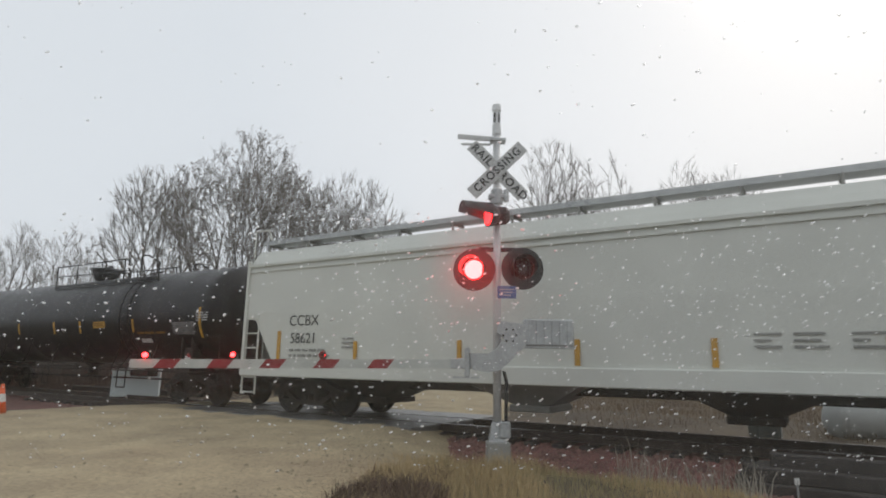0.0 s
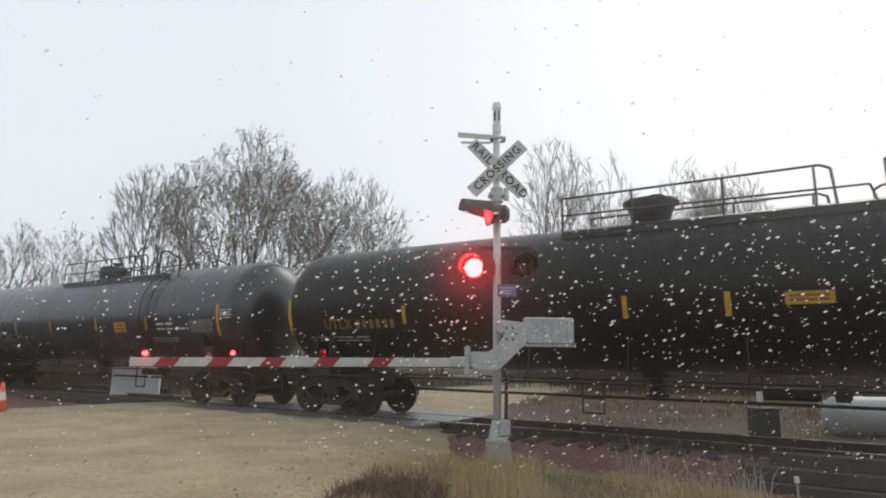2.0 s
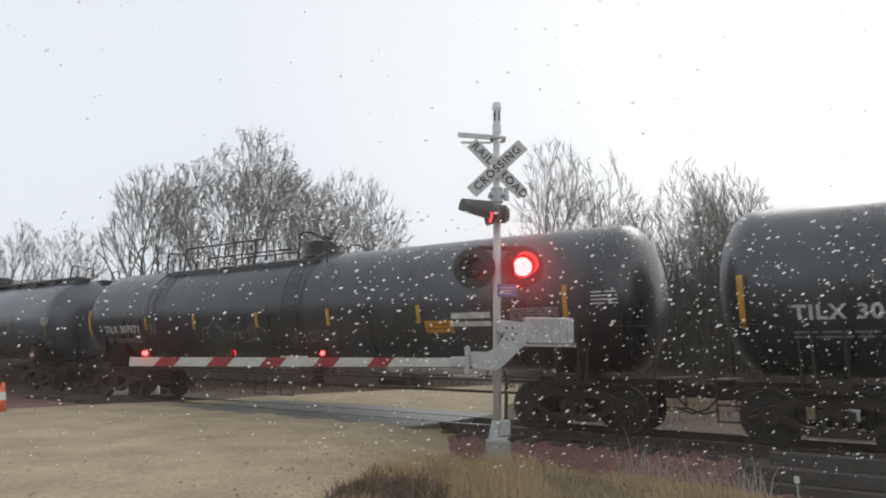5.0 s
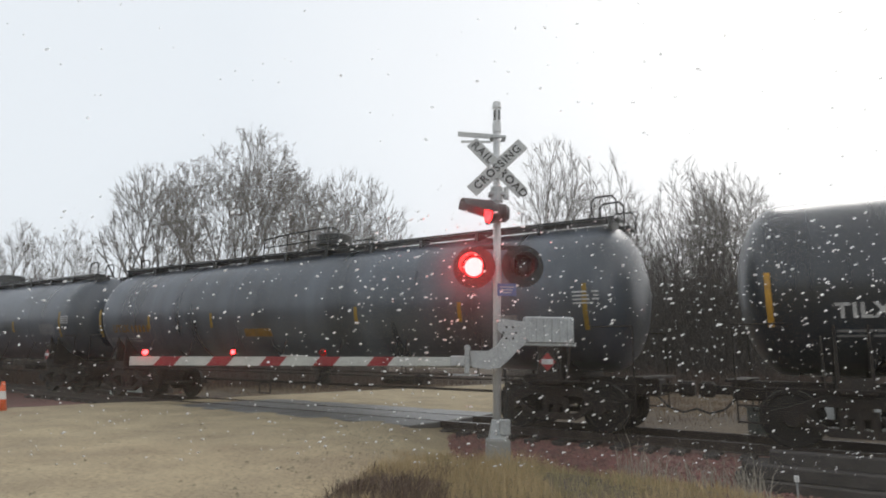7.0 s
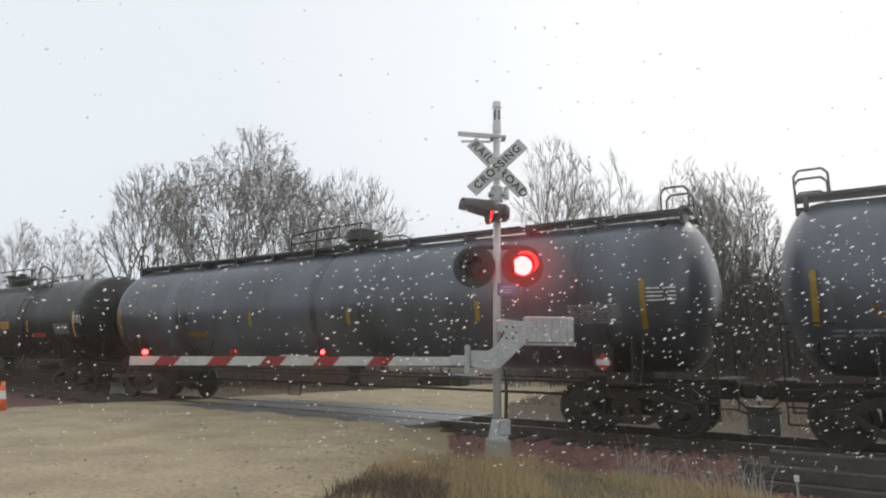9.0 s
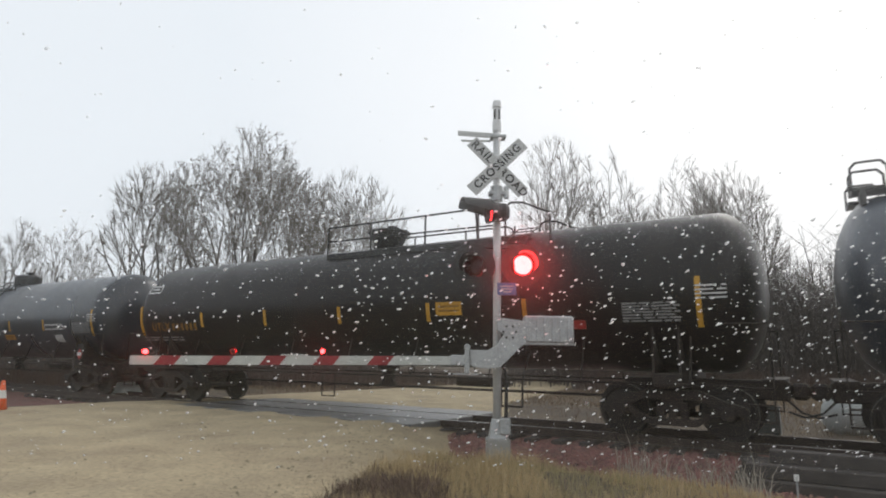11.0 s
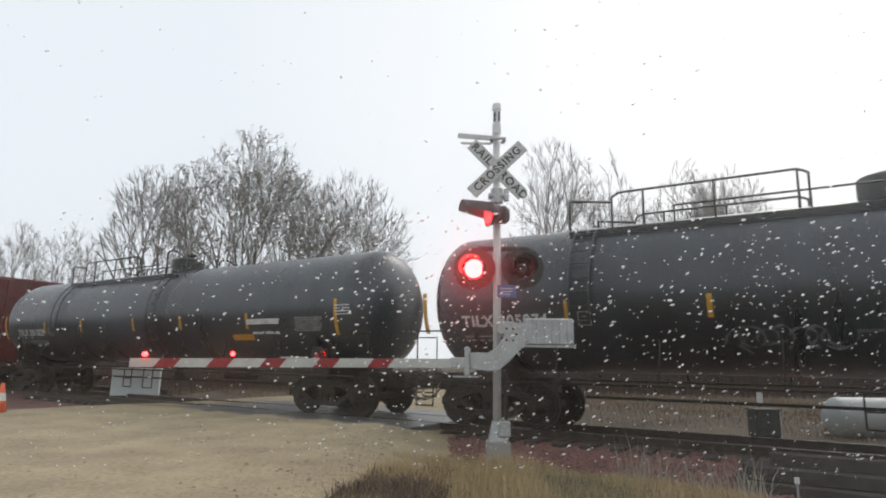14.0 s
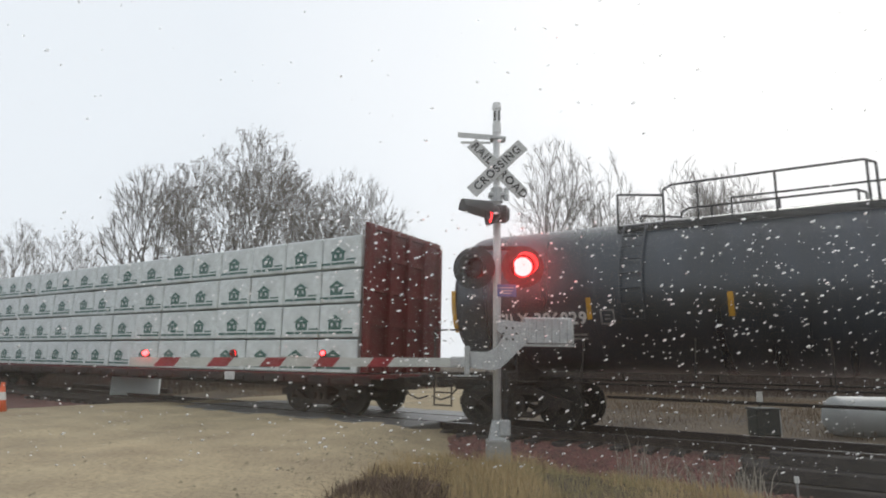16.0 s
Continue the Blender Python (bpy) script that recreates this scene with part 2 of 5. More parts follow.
# ---- ground ----
def ground_height(x, y):
    """The ground sheet: flat by the road, low beside the bed, gently rolling far off."""
    p = Vector((x, y, 0))
    s, o = p.dot(ALONG), p.dot(ACROSS)
    z = -0.10
    far = max(0.0, o - 30) / 60
    z += min(1.0, far) * (0.5 + 0.6 * noise.noise(Vector((x, y, 0)) / 40))
    if -40 < o < 30:
        z += 0.05 * noise.noise(Vector((x, y, 3)) / 1.7)
    dip = min(1.0, max(0.0, (o - 7.6) / 1.2)) * min(1.0, max(0.0, (18.5 - o) / 1.5))
    z -= 0.34 * dip
    return z


def sheet(bm, xs, ys, height, inside=None):
    grid = {}
    for i, x in enumerate(xs):
        for j, y in enumerate(ys):
            grid[i, j] = bm.verts.new((x, y, height(x, y)))
    for i in range(len(xs) - 1):
        for j in range(len(ys) - 1):
            bm.faces.new([grid[i, j], grid[i + 1, j], grid[i + 1, j + 1], grid[i, j + 1]])
    return bm


def spread(a, b, n, power=2.2):
    """Places from a to b, dense about nought."""
    out = []
    for i in range(n + 1):
        u = -1 + 2 * i / n
        out.append((b if u > 0 else -a) * abs(u) ** power * (1 if u > 0 else -1))
    return out


ground = part("ground", sheet(B(), spread(-2500, 2500, 150, 4.5), spread(-600, 3500, 170, 4.5), ground_height), "ground", smooth=True)
tagged(ground, "dry straw-coloured grassland with damp bare patches", "ground", kind="structure")


def road_edges(k):
    """Left and right edge of the gravel road, k metres along it from behind the camera."""
    mid = Vector((-3.3, 0, 0)) + Vector((-0.075 * k, k, 0))
    right = -0.35 + (-0.02) * k + 0.5 * noise.noise(Vector((k * 0.35, 0, 7))) * 0.6
    if k < 5.5:
        right += 2.3 * min(1.0, (5.5 - k) / 2.5) ** 1.3
    if k > 4:
        right += -0.78 + 0.15 * (k - 5) if k < 14 else 0.57
    if k > 15:
        right += (k - 15) * 0.42
    left = -8.0 - 0.22 * k
    if k > 15:
        left += (k - 15) * 0.9
    return left, right


bm = B()
rows_r = []
for i in range(121):
    k = -10 + i * 0.42
    l, r = road_edges(k)
    row = []
    for j in range(41):
        u = j / 40
        x = l + (r - l) * u
        edge = min(u, 1 - u)
        z = 0.0 - max(0, 0.06 - edge) * 1.8 + 0.01 * noise.noise(Vector((x, k, 0)) * 0.5) + 0.014 * noise.noise(Vector((x, k, 5)) * 2.5)
        for c in (0.42, 0.55, 0.7, 0.82):
            z -= 0.03 * math.exp(-((u - c - 0.02 * math.sin(k * 0.5)) / 0.03) ** 2)
        o = Vector((x, k, 0)).dot(ACROSS)
        if abs(o - AXIS) < 1.75:
            z = min(z, -0.035)
        row.append(bm.verts.new((x, k, z)))
    row = [bm.verts.new((l - 0.9, k, -0.5))] + row + [bm.verts.new((r + 0.45, k, -0.22)), bm.verts.new((r + 1.0, k, -0.55))]
    rows_r.append(row)
for a, b in zip(rows_r, rows_r[1:]):
    for j in range(43):
        bm.faces.new([a[j], a[j + 1], b[j + 1], b[j]])
road = part("road", bm, "road", smooth=True)
tagged(road, "wet tan gravel road with faint wheel tracks", "road", kind="structure")

# ---- track bed, rails, ties, crossing panels ----
bm = B()
prev = None
for i in range(161):
    s = -80 + i * 1.0
    row = []
    cross = -15.5 < s < -6.5
    for o, z in ((-4.2, -0.42), (-2.9, -0.35), (-1.5, -0.25), (0, -0.21), (1.5, -0.24), (2.9, -0.30), (4.6, -0.42)):
        zz = z - (0.0 if not cross else 0.06) + 0.03 * noise.noise(Vector((s * 0.7, o, 1)))
        row.append(bm.verts.new(spot(s, AXIS + o, zz)))
    if prev:
        for a in range(6):
            bm.faces.new([prev[a], row[a], row[a + 1], prev[a + 1]])
    prev = row
bed = part("track_bed", bm, "ballast", smooth=True)
tagged(bed, "reddish crushed-stone ballast bed under the track", "track bed", kind="structure")


def stones_mesh(count, s0, s1, o0, o1, zf, lo, hi, seed):
    rng = random.Random(seed)
    vs, fs = [], []
    for _ in range(count):
        c = spot(rng.uniform(s0, s1), rng.uniform(o0, o1))
        c.z = zf(c) + lo * 0.2
        r = rng.uniform(lo, hi)
        turn = Euler((rng.uniform(0, 6), rng.uniform(0, 6), rng.uniform(0, 6))).to_matrix()
        k = len(vs)
        for d in ((1, 0, 0), (-1, 0, 0), (0, 1, 0), (0, -1, 0), (0, 0, 0.7), (0, 0, -0.7)):
            vs.append(c + turn @ (Vector(d) * r * rng.uniform(0.7, 1.2)))
        fs += [(k + a, k + b, k + e) for a, b, e in ((0, 2, 4), (2, 1, 4), (1, 3, 4), (3, 0, 4), (2, 0, 5), (1, 2, 5), (3, 1, 5), (0, 3, 5))]
    me = bpy.data.meshes.new("stones")
    me.from_pydata(vs, [], fs)
    return me


me = stones_mesh(13000, -6.6, 9, AXIS - 4.6, AXIS - 0.95, lambda c: -0.25 - 0.06 * max(0, AXIS - 1.5 - c.dot(ACROSS)) + 0.05 * max(0, c.dot(ACROSS) - AXIS + 1.4), 0.02, 0.05, 4)
me.materials.append(M["stone"])
tagged(new("ballast_stones", me), "loose reddish granite ballast stones beside the rail", "ballast", kind="stuff")

for sign in (-1, 1):
    rail = empty("rail", Matrix.Identity(4))
    bm = B()
    o = AXIS + sign * 0.753
    for lo, hi, z0, z1 in ((-0.07, 0.07, -0.17, -0.155), (-0.009, 0.009, -0.155, -0.04), (-0.036, 0.036, -0.04, -0.004)):
        k = len(bm.verts)
        vs = [bm.verts.new(spot(s, o + d, z)) for s in (-140, 60) for d, z in ((lo, z0), (hi, z0), (hi, z1), (lo, z1))]
        for a in range(4):
            bm.faces.new([vs[a], vs[(a + 1) % 4], vs[4 + (a + 1) % 4], vs[4 + a]])
    part("rail_profile", bm, "rail", rail)
    bm = B()
    vs = [bm.verts.new(spot(s, o + d, 0.0)) for s, d in ((-140, -0.034), (60, -0.034), (60, 0.034), (-140, 0.034))]
    bm.faces.new(vs)
    part("running_surface", bm, "railhead", rail, "bright polished rail head")
    tagged(rail, "steel running rail with brown sides on timber ties", "rail", "rails of the track", "structure")

tie_bm = box(B(), -0.115, 0.115, -1.3, 1.3, -0.36, -0.165, 0.012)
tie = part("railway_tie", tie_bm, "tie")
tagged(tie, "creosote-black timber tie under the rails", "railway tie", "ties of the track")
tie.matrix_world = track_pose(8.0)
for i in range(1, 62):
    s = 8.0 - i * 0.53
    if -15.3 < s < -7.0:
        continue
    copy_thing(tie, track_pose(s + random.uniform(-.02, .02), AXIS + random.uniform(-.03, .03), 0, random.uniform(-1, 1)))

crossing = empty("crossing_surface", track_pose(-11.0))
for o0, o1 in ((-2.0, -0.85), (-0.64, 0.64), (0.85, 2.0)):
    for i in range(4):
        x0 = -4.0 + i * 2.0
        part("panel", box(B(), x0 + 0.02, x0 + 1.98, o0, o1, -0.15, -0.008, 0.015), "panel", crossing)
tagged(crossing, "wet grey crossing panels laid between and beside the rails", "crossing panels")

# ---- the train ----
CARS, WHEELSETS = [], []
WHEEL_R = 0.457


def wheelset_mesh():
    bm = B()
    tube(bm, (0, -1.0, 0), (0, 1.0, 0), 0.07, sides=10)
    for sgn in (-1, 1):
        prof = [(-0.065, 0.0), (-0.065, 0.14), (-0.03, 0.16), (-0.03, 0.36), (-0.055, 0.39), (-0.06, 0.45), (0.045, 0.457), (0.05, 0.49), (0.065, 0.485), (0.065, 0.38), (0.02, 0.35), (0.02, 0.16), (0.06, 0.14), (0.06, 0.0)]
        m = pose(0, sgn * 0.75, 0, 0, 0, -90 * sgn)
        lathe(bm, prof, m, 28)
        for a in range(5):
            an = 2 * math.pi * a / 5
            tube(bm, (0.26 * math.cos(an), sgn * 0.765, 0.26 * math.sin(an)), (0.26 * math.cos(an), sgn * 0.795, 0.26 * math.sin(an)), 0.03, sides=6)
    me = bpy.data.meshes.new("wheelset")
    bm.to_mesh(me)
    bm.free()
    me.materials.append(M["wheel"])
    return me


WHEEL_ME = wheelset_mesh()


def side_frame_bm(sgn):
    """Cast truck side frame: arched beam, axle boxes, spring nest."""
    bm = B()
    y = sgn * 1.0
    top = [(-1.2, 0.52), (-0.9, 0.6), (-0.45, 0.78), (0.45, 0.78), (0.9, 0.6), (1.2, 0.52)]
    for (x0, z0), (x1, z1) in zip(top, top[1:]):
        vs = []
        for yy in (y - 0.09, y + 0.09):
            vs += [bm.verts.new((x0, yy, z0 - 0.11)), bm.verts.new((x1, yy, z1 - 0.11)), bm.verts.new((x1, yy, z1 + 0.05)), bm.verts.new((x0, yy, z0 + 0.05))]
        for f in ((0, 1, 2, 3), (7, 6, 5, 4), (0, 4, 5, 1), (3, 2, 6, 7), (0, 3, 7, 4), (1, 5, 6, 2)):
            bm.faces.new([vs[i] for i in f])
    low = [(-0.75, 0.5), (-0.4, 0.28), (0.4, 0.28), (0.75, 0.5)]
    for (x0, z0), (x1, z1) in zip(low, low[1:]):
        vs = []
        for yy in (y - 0.08, y + 0.08):
            vs += [bm.verts.new((x0, yy, z0 - 0.06)), bm.verts.new((x1, yy, z1 - 0.06)), bm.verts.new((x1, yy, z1 + 0.06)), bm.verts.new((x0, yy, z0 + 0.06))]
        for f in ((0, 1, 2, 3), (7, 6, 5, 4), (0, 4, 5, 1), (3, 2, 6, 7), (0, 3, 7, 4), (1, 5, 6, 2)):
            bm.faces.new([vs[i] for i in f])
    for x in (-0.89, 0.89):
        box(bm, x - 0.15, x + 0.15, y - 0.1, y + 0.1, 0.38, 0.6, 0.03)
        tube(bm, (x, y - 0.13, 0.457), (x, y + 0.13, 0.457), 0.11, sides=12)
    for x in (-0.2, 0, 0.2):
        tube(bm, (x, y, 0.33), (x, y, 0.62), 0.07, sides=8)
    return bm


FRAME_ME = []
for sgn in (-1, 1):
    b_ = side_frame_bm(sgn)
    me_ = bpy.data.meshes.new("side_frame")
    b_.to_mesh(me_)
    b_.free()
    me_.materials.append(M["under"])
    FRAME_ME.append(me_)


def truck(car, x):
    """Two side frames, a bolster with brake beams, and two wheelsets that turn."""
    bm = box(B(), -0.2, 0.2, -1.05, 1.05, 0.48, 0.76, 0.03)
    for sx in (-0.45, 0.45):
        box(bm, sx - 0.05, sx + 0.05, -0.7, 0.7, 0.36, 0.46)
    bol = part("truck", bm, "under", car, "dark rust-stained cast steel truck")
    bol.location = (x, 0, 0)
    for me in FRAME_ME:
        f = new("side_frame", me)
        f.parent = bol
    for ax_ in (-0.89, 0.89):
        w = new("wheelset", WHEEL_ME)
        w.parent = car
        w.location = (x + ax_, 0, WHEEL_R)
        WHEELSETS.append((w, x + ax_))


def coupler(car, x, sgn):
    bm = box(B(), min(x, x + sgn * 0.55), max(x, x + sgn * 0.55), -0.07, 0.07, 0.76, 0.92, 0.02)
    box(bm, x + sgn * 0.55 - 0.14, x + sgn * 0.55 + 0.14, -0.16, 0.16, 0.7, 0.98, 0.05)
    part("coupler", bm, "under", car)
    bm = pipe(B(), [(x, -0.25, 0.75), (x + sgn * 0.25, -0.27, 0.5), (x + sgn * 0.5, -0.25, 0.42), (x + sgn * 0.75, -0.24, 0.5)], 0.018)
    part("brake_hose", bm, "black", car)


RT, ZC = 1.50, 2.63


def tank_bend(p):
    """Folds a flat mark (x, depth, z) onto the near side of the tank."""
    z = max(-RT + 0.02, min(RT - 0.02, p.z - ZC))
    return Vector((p.x, -math.sqrt((RT + 0.008) ** 2 - z * z) + p.y, p.z))


def patch(x0, x1, z0, z1):
    """A thin plate bent to the tank's side."""
    bm = B()
    n = 5
    front = [[bm.verts.new(tank_bend(Vector((x, -0.003, z0 + (z1 - z0) * i / n)))) for i in range(n + 1)] for x in (x0, x1)]
    back = [[bm.verts.new(tank_bend(Vector((x, 0.02, z0 + (z1 - z0) * i / n)))) for i in range(n + 1)] for x in (x0, x1)]
    for i in range(n):
        bm.faces.new([front[0][i], front[1][i], front[1][i + 1], front[0][i + 1]])
        bm.faces.new([back[0][i], front[0][i], front[0][i + 1], back[0][i + 1]])
        bm.faces.new([front[1][i], back[1][i], back[1][i + 1], front[1][i + 1]])
    bm.faces.new([back[0][0], back[1][0], front[1][0], front[0][0]])
    bm.faces.new([front[0][n], front[1][n], back[1][n], back[0][n]])
    return bm


def bars(car, x0, x1, z, mat, rows=1, h=0.05, gap=0.085, seed=1):
    """Rows of stencil too small to read, as short bars."""
    rng = random.Random(seed)
    for r in range(rows):
        x = x0
        zz = z - r * gap
        while x < x1 - 0.05:
            w = min(rng.uniform(0.15, 0.5), x1 - x)
            part("stencil_bar", patch(x, x + w, zz - h / 2, zz + h / 2), mat, car)
            x += w + rng.uniform(0.04, 0.1)


def data_panel(car, x0, x1, z0, z1, seed):
    """A rectangle of small stencilled rows."""
    rng = random.Random(seed)
    rows = 7
    for r in range(rows):
        zz = z0 + (z1 - z0) * (r + 0.5) / rows
        x = x0
        while x < x1 - 0.06:
            w = min(rng.uniform(0.1, 0.34), x1 - x)
            part("stencil_bar", patch(x, x + w, zz - 0.016, zz + 0.016), "grey_text", car)
            x += w + 0.04


def scribble(car, x0, x1, z0, z1, seed, wide=0.05):
    """Spray-painted loops, no letters: flat strokes laid on the shell."""
    rng = random.Random(seed)
    bm = B()
    x = x0
    while x < x1:
        w, h = rng.uniform(0.25, 0.5), (z1 - z0) * rng.uniform(0.7, 1.05)
        a0, sweep, slant = rng.uniform(0, 6), rng.uniform(3.0, 6.5) * rng.choice((-1, 1)), rng.uniform(-0.2, 0.5)
        line = []
        for i in range(17):
            a = a0 + sweep * i / 16
            dz = h * 0.5 * math.sin(a)
            line.append(Vector((x + w * (0.5 + 0.5 * math.cos(a)) + slant * dz, -0.003, (z0 + z1) / 2 + dz)))
        if rng.random() < 0.6:
            line.append(line[-1] + Vector((w * 0.7, 0, -h * rng.uniform(-0.5, 0.5))))
        rows_ = []
        for i, p in enumerate(line):
            d = (line[min(i + 1, len(line) - 1)] - line[max(i - 1, 0)]).normalized()
            side = Vector((-d.z, 0, d.x)) * wide / 2 * (0.6 + 0.4 * math.sin(i * 0.9))
            rows_.append([bm.verts.new(tank_bend(p + side)), bm.verts.new(tank_bend(p - side))])
        for u, v in zip(rows_, rows_[1:]):
            bm.faces.new([u[0], u[1], v[1], v[0]])
        x += w * rng.uniform(0.6, 0.95)
    part("graffiti", bm, "spray", car, "pale spray-painted scribble")


def tank_car(spec):
    """A general-purpose tank car, built about its middle; rail top is z = 0."""
    lo, hi = spec["ends"]
    half, mid = (hi - lo) / 2 + 0.15, (hi + lo) / 2 - 0.15
    mid_feat = (hi + lo) / 2 - mid
    car = empty("tank_car", track_pose(mid))
    tagged(car, spec["label"], "tank car", "tank cars of the train")
    CARS.append((car, mid))
    paint = spec["paint"]
    # shell with domed heads
    prof = []
    head = 0.72
    for i in range(9):
        a = math.pi / 2 * i / 8
        prof.append((-half + head * (1 - math.cos(a)), RT * math.sin(a)))
    prof.append((-half + head + 0.15, RT))
    seams = [half * k for k in (-0.62, -0.2, 0.22, 0.63)]
    for xs in seams:
        prof += [(xs - 0.09, RT), (xs - 0.03, RT), (xs - 0.012, RT + 0.006), (xs + 0.012, RT + 0.006), (xs + 0.03, RT), (xs + 0.09, RT)]
    prof.append((half - head - 0.15, RT))
    for i in range(9):
        a = math.pi / 2 * (8 - i) / 8
        prof.append((half - head * (1 - math.cos(a)), RT * math.sin(a)))
    shell = part("tank_shell", lathe(B(), prof, pose(0, 0, ZC), 56), paint, car, smooth=True)
    # underframe
    tc = half - 1.6
    for sgn in (-1, 1):
        bm = box(B(), min(sgn * (tc - 1.0), sgn * (half + 0.2)), max(sgn * (tc - 1.0), sgn * (half + 0.2)), -0.3, 0.3, 0.68, 1.02, 0.03)
        box(bm, sgn * tc - 0.25, sgn * tc + 0.25, -1.35, 1.35, 0.86, 1.12, 0.03)
        part("stub_sill", bm, "under", car)
        # saddle that cradles the shell
        bm = B()
        for sx in (-0.22, 0.22):
            pts = [(-1.35, 1.0), (-1.32, 1.95), (-0.9, 1.4), (-0.4, 1.18), (0.4, 1.18), (0.9, 1.4), (1.32, 1.95), (1.35, 1.0)]
            vs = [[bm.verts.new((sgn * tc + sx + d, y, z)) for y, z in pts] for d in (-0.02, 0.02)]
            bm.faces.new(vs[0])
            bm.faces.new(list(reversed(vs[1])))
            for i in range(8):
                bm.faces.new([vs[0][i], vs[0][(i + 1) % 8], vs[1][(i + 1) % 8], vs[1][i]])
        part("saddle", bm, "under", car)
        truck(car, sgn * tc)
        coupler(car, sgn * (half + 0.1), sgn)
        # end platform, ladder and grab rails
        xe = sgn * (half + 0.02)
        bm = box(B(), xe - 0.16, xe + 0.16, -1.45, 1.45, 1.02, 1.06)
        part("end_platform", bm, "under", car)
        for yy in (-1.45, 1.45):
            bm = pipe(B(), [(xe - sgn * 0.5, yy, 0.92), (xe, yy, 0.92), (xe, yy, 1.95), (xe - sgn * 0.75, yy * 0.98, 1.95)], 0.016)
            for xx in (xe - sgn * 0.42, xe):
                tube(bm, (xx, yy, 0.38), (xx, yy, 0.95), 0.016, sides=6)
            for zz in (0.4, 0.66):
                tube(bm, (xe - sgn * 0.42, yy, zz), (xe, yy, zz), 0.016, sides=6)
            part("grab_rail", bm, "under", car)
    # side hand rails
    for yy in (-1.5, 1.5):
        bm = tube(B(), (-half + 0.4, yy, 0.94), (half - 0.4, yy, 0.94), 0.02, sides=6)
        k = 9
        for i in range(k):
            x = -half + 1.2 + (2 * half - 2.4) * i / (k - 1)
            pipe(bm, [(x, yy, 0.94), (x, yy * 0.9, 1.3), (x, yy * 0.82, 1.75)], 0.018)
        part("side_handrail", bm, "under", car)
    # bottom outlet and brake rigging
    bm = lathe(B(), [(0, 0), (0, 0.28), (0.12, 0.28), (0.14, 0.16), (0.42, 0.16), (0.42, 0.22), (0.5, 0.22), (0.5, 0)], pose(0.2, 0, 1.17, 0, 90, 0), 14)
    part("bottom_outlet", bm, "under", car)
    bm = tube(B(), (-tc + 1.5, 0.35, 0.62), (tc - 1.5, 0.35, 0.62), 0.03, sides=6)
    tube(bm, (2.0, 0.4, 0.8), (2.9, 0.4, 0.8), 0.12, sides=12)
    box(bm, 3.1, 3.35, 0.1, 0.5, 0.7, 0.95, 0.03)
    pipe(bm, [(-0.9, -1.2, 0.94), (-0.9, -1.2, 0.4), (-0.5, -1.2, 0.4), (-0.5, -1.2, 0.94)], 0.016)
    pipe(bm, [(-0.9, -1.2, 0.66), (-0.5, -1.2, 0.66)], 0.016)
    part("brake_gear", bm, "under", car)
    # top fittings
    ztop = ZC + RT
    if spec["kind"] == "platform":
        d0, d1, man, hoop = spec["deck"]
        tb = "b" in spec
        for sy in (-1, 1):
            bm = box(B(), d0, d1, min(sy * 0.5, sy * 0.97), max(sy * 0.5, sy * 0.97), ztop - 0.31, ztop - 0.27)
            box(bm, d0, d1, sy * 0.97 - 0.02, sy * 0.97 + 0.02, ztop - 0.36, ztop - 0.22)
            for i in range(5):
                x = d0 + (d1 - d0) * i / 4
                box(bm, x - 0.03, x + 0.03, min(sy * 0.3, sy * 0.97), max(sy * 0.3, sy * 0.97), ztop - 0.42, ztop - 0.31)
            part("walkway", bm, "black", car)
        for yy in (-0.97, 0.97):
            bm = B()
            up = ztop - 0.3
            pipe(bm, [(d0, yy, up), (d0, yy, up + 0.78), (hoop - 0.9, yy, up + 0.78), (hoop - 0.75, yy, up + 0.7), (hoop - 0.7, yy, up)] if not tb else
                 [(d0, yy, up), (d0, yy, up + 0.72), (d0 + 0.85, yy, up + 0.6)], 0.024)
            if not tb:
                pipe(bm, [(d0, yy, up + 0.42), (hoop - 0.25, yy, up + 0.36), (hoop - 0.15, yy, up)], 0.02)
                xs_ = [d0 + 1.4, d0 + 3.0, d0 + 4.4]
            else:
                pipe(bm, [(d0 + 0.85, yy, up), (d0 + 0.85, yy, up + 0.7), (d0 + 1.0, yy, up + 0.78), (man - 1.35, yy, up + 0.78), (man - 1.2, yy, up + 0.7), (man - 1.2, yy, up)], 0.024)
                pipe(bm, [(d0 + 2.0, yy, up), (d0 + 2.0, yy, up + 0.4), (man - 0.2, yy, up + 0.4)], 0.02)
                xs_ = [d0 + 1.45, d0 + 2.7, d0 + 4.0]
            for x in xs_:
                if x < d1 - 0.1:
                    tube(bm, (x, yy, up), (x, yy, up + 0.78), 0.024, sides=6)
            part("guard_rail", bm, "black", car)
        hx = hoop
        for yy in (-0.99, 0.99):
            bm = pipe(B(), [(hx - 0.02, yy, ztop - 0.36), (hx - 0.02, yy, ztop + 0.44), (hx + 0.12, yy, ztop + 0.52), (hx + 0.4, yy, ztop + 0.48), (hx + 1.0, yy, ztop + 0.2), (hx + 1.0, yy, ztop - 0.4)], 0.024)
            part("ladder_hoop", bm, "black", car)
        bm = B()
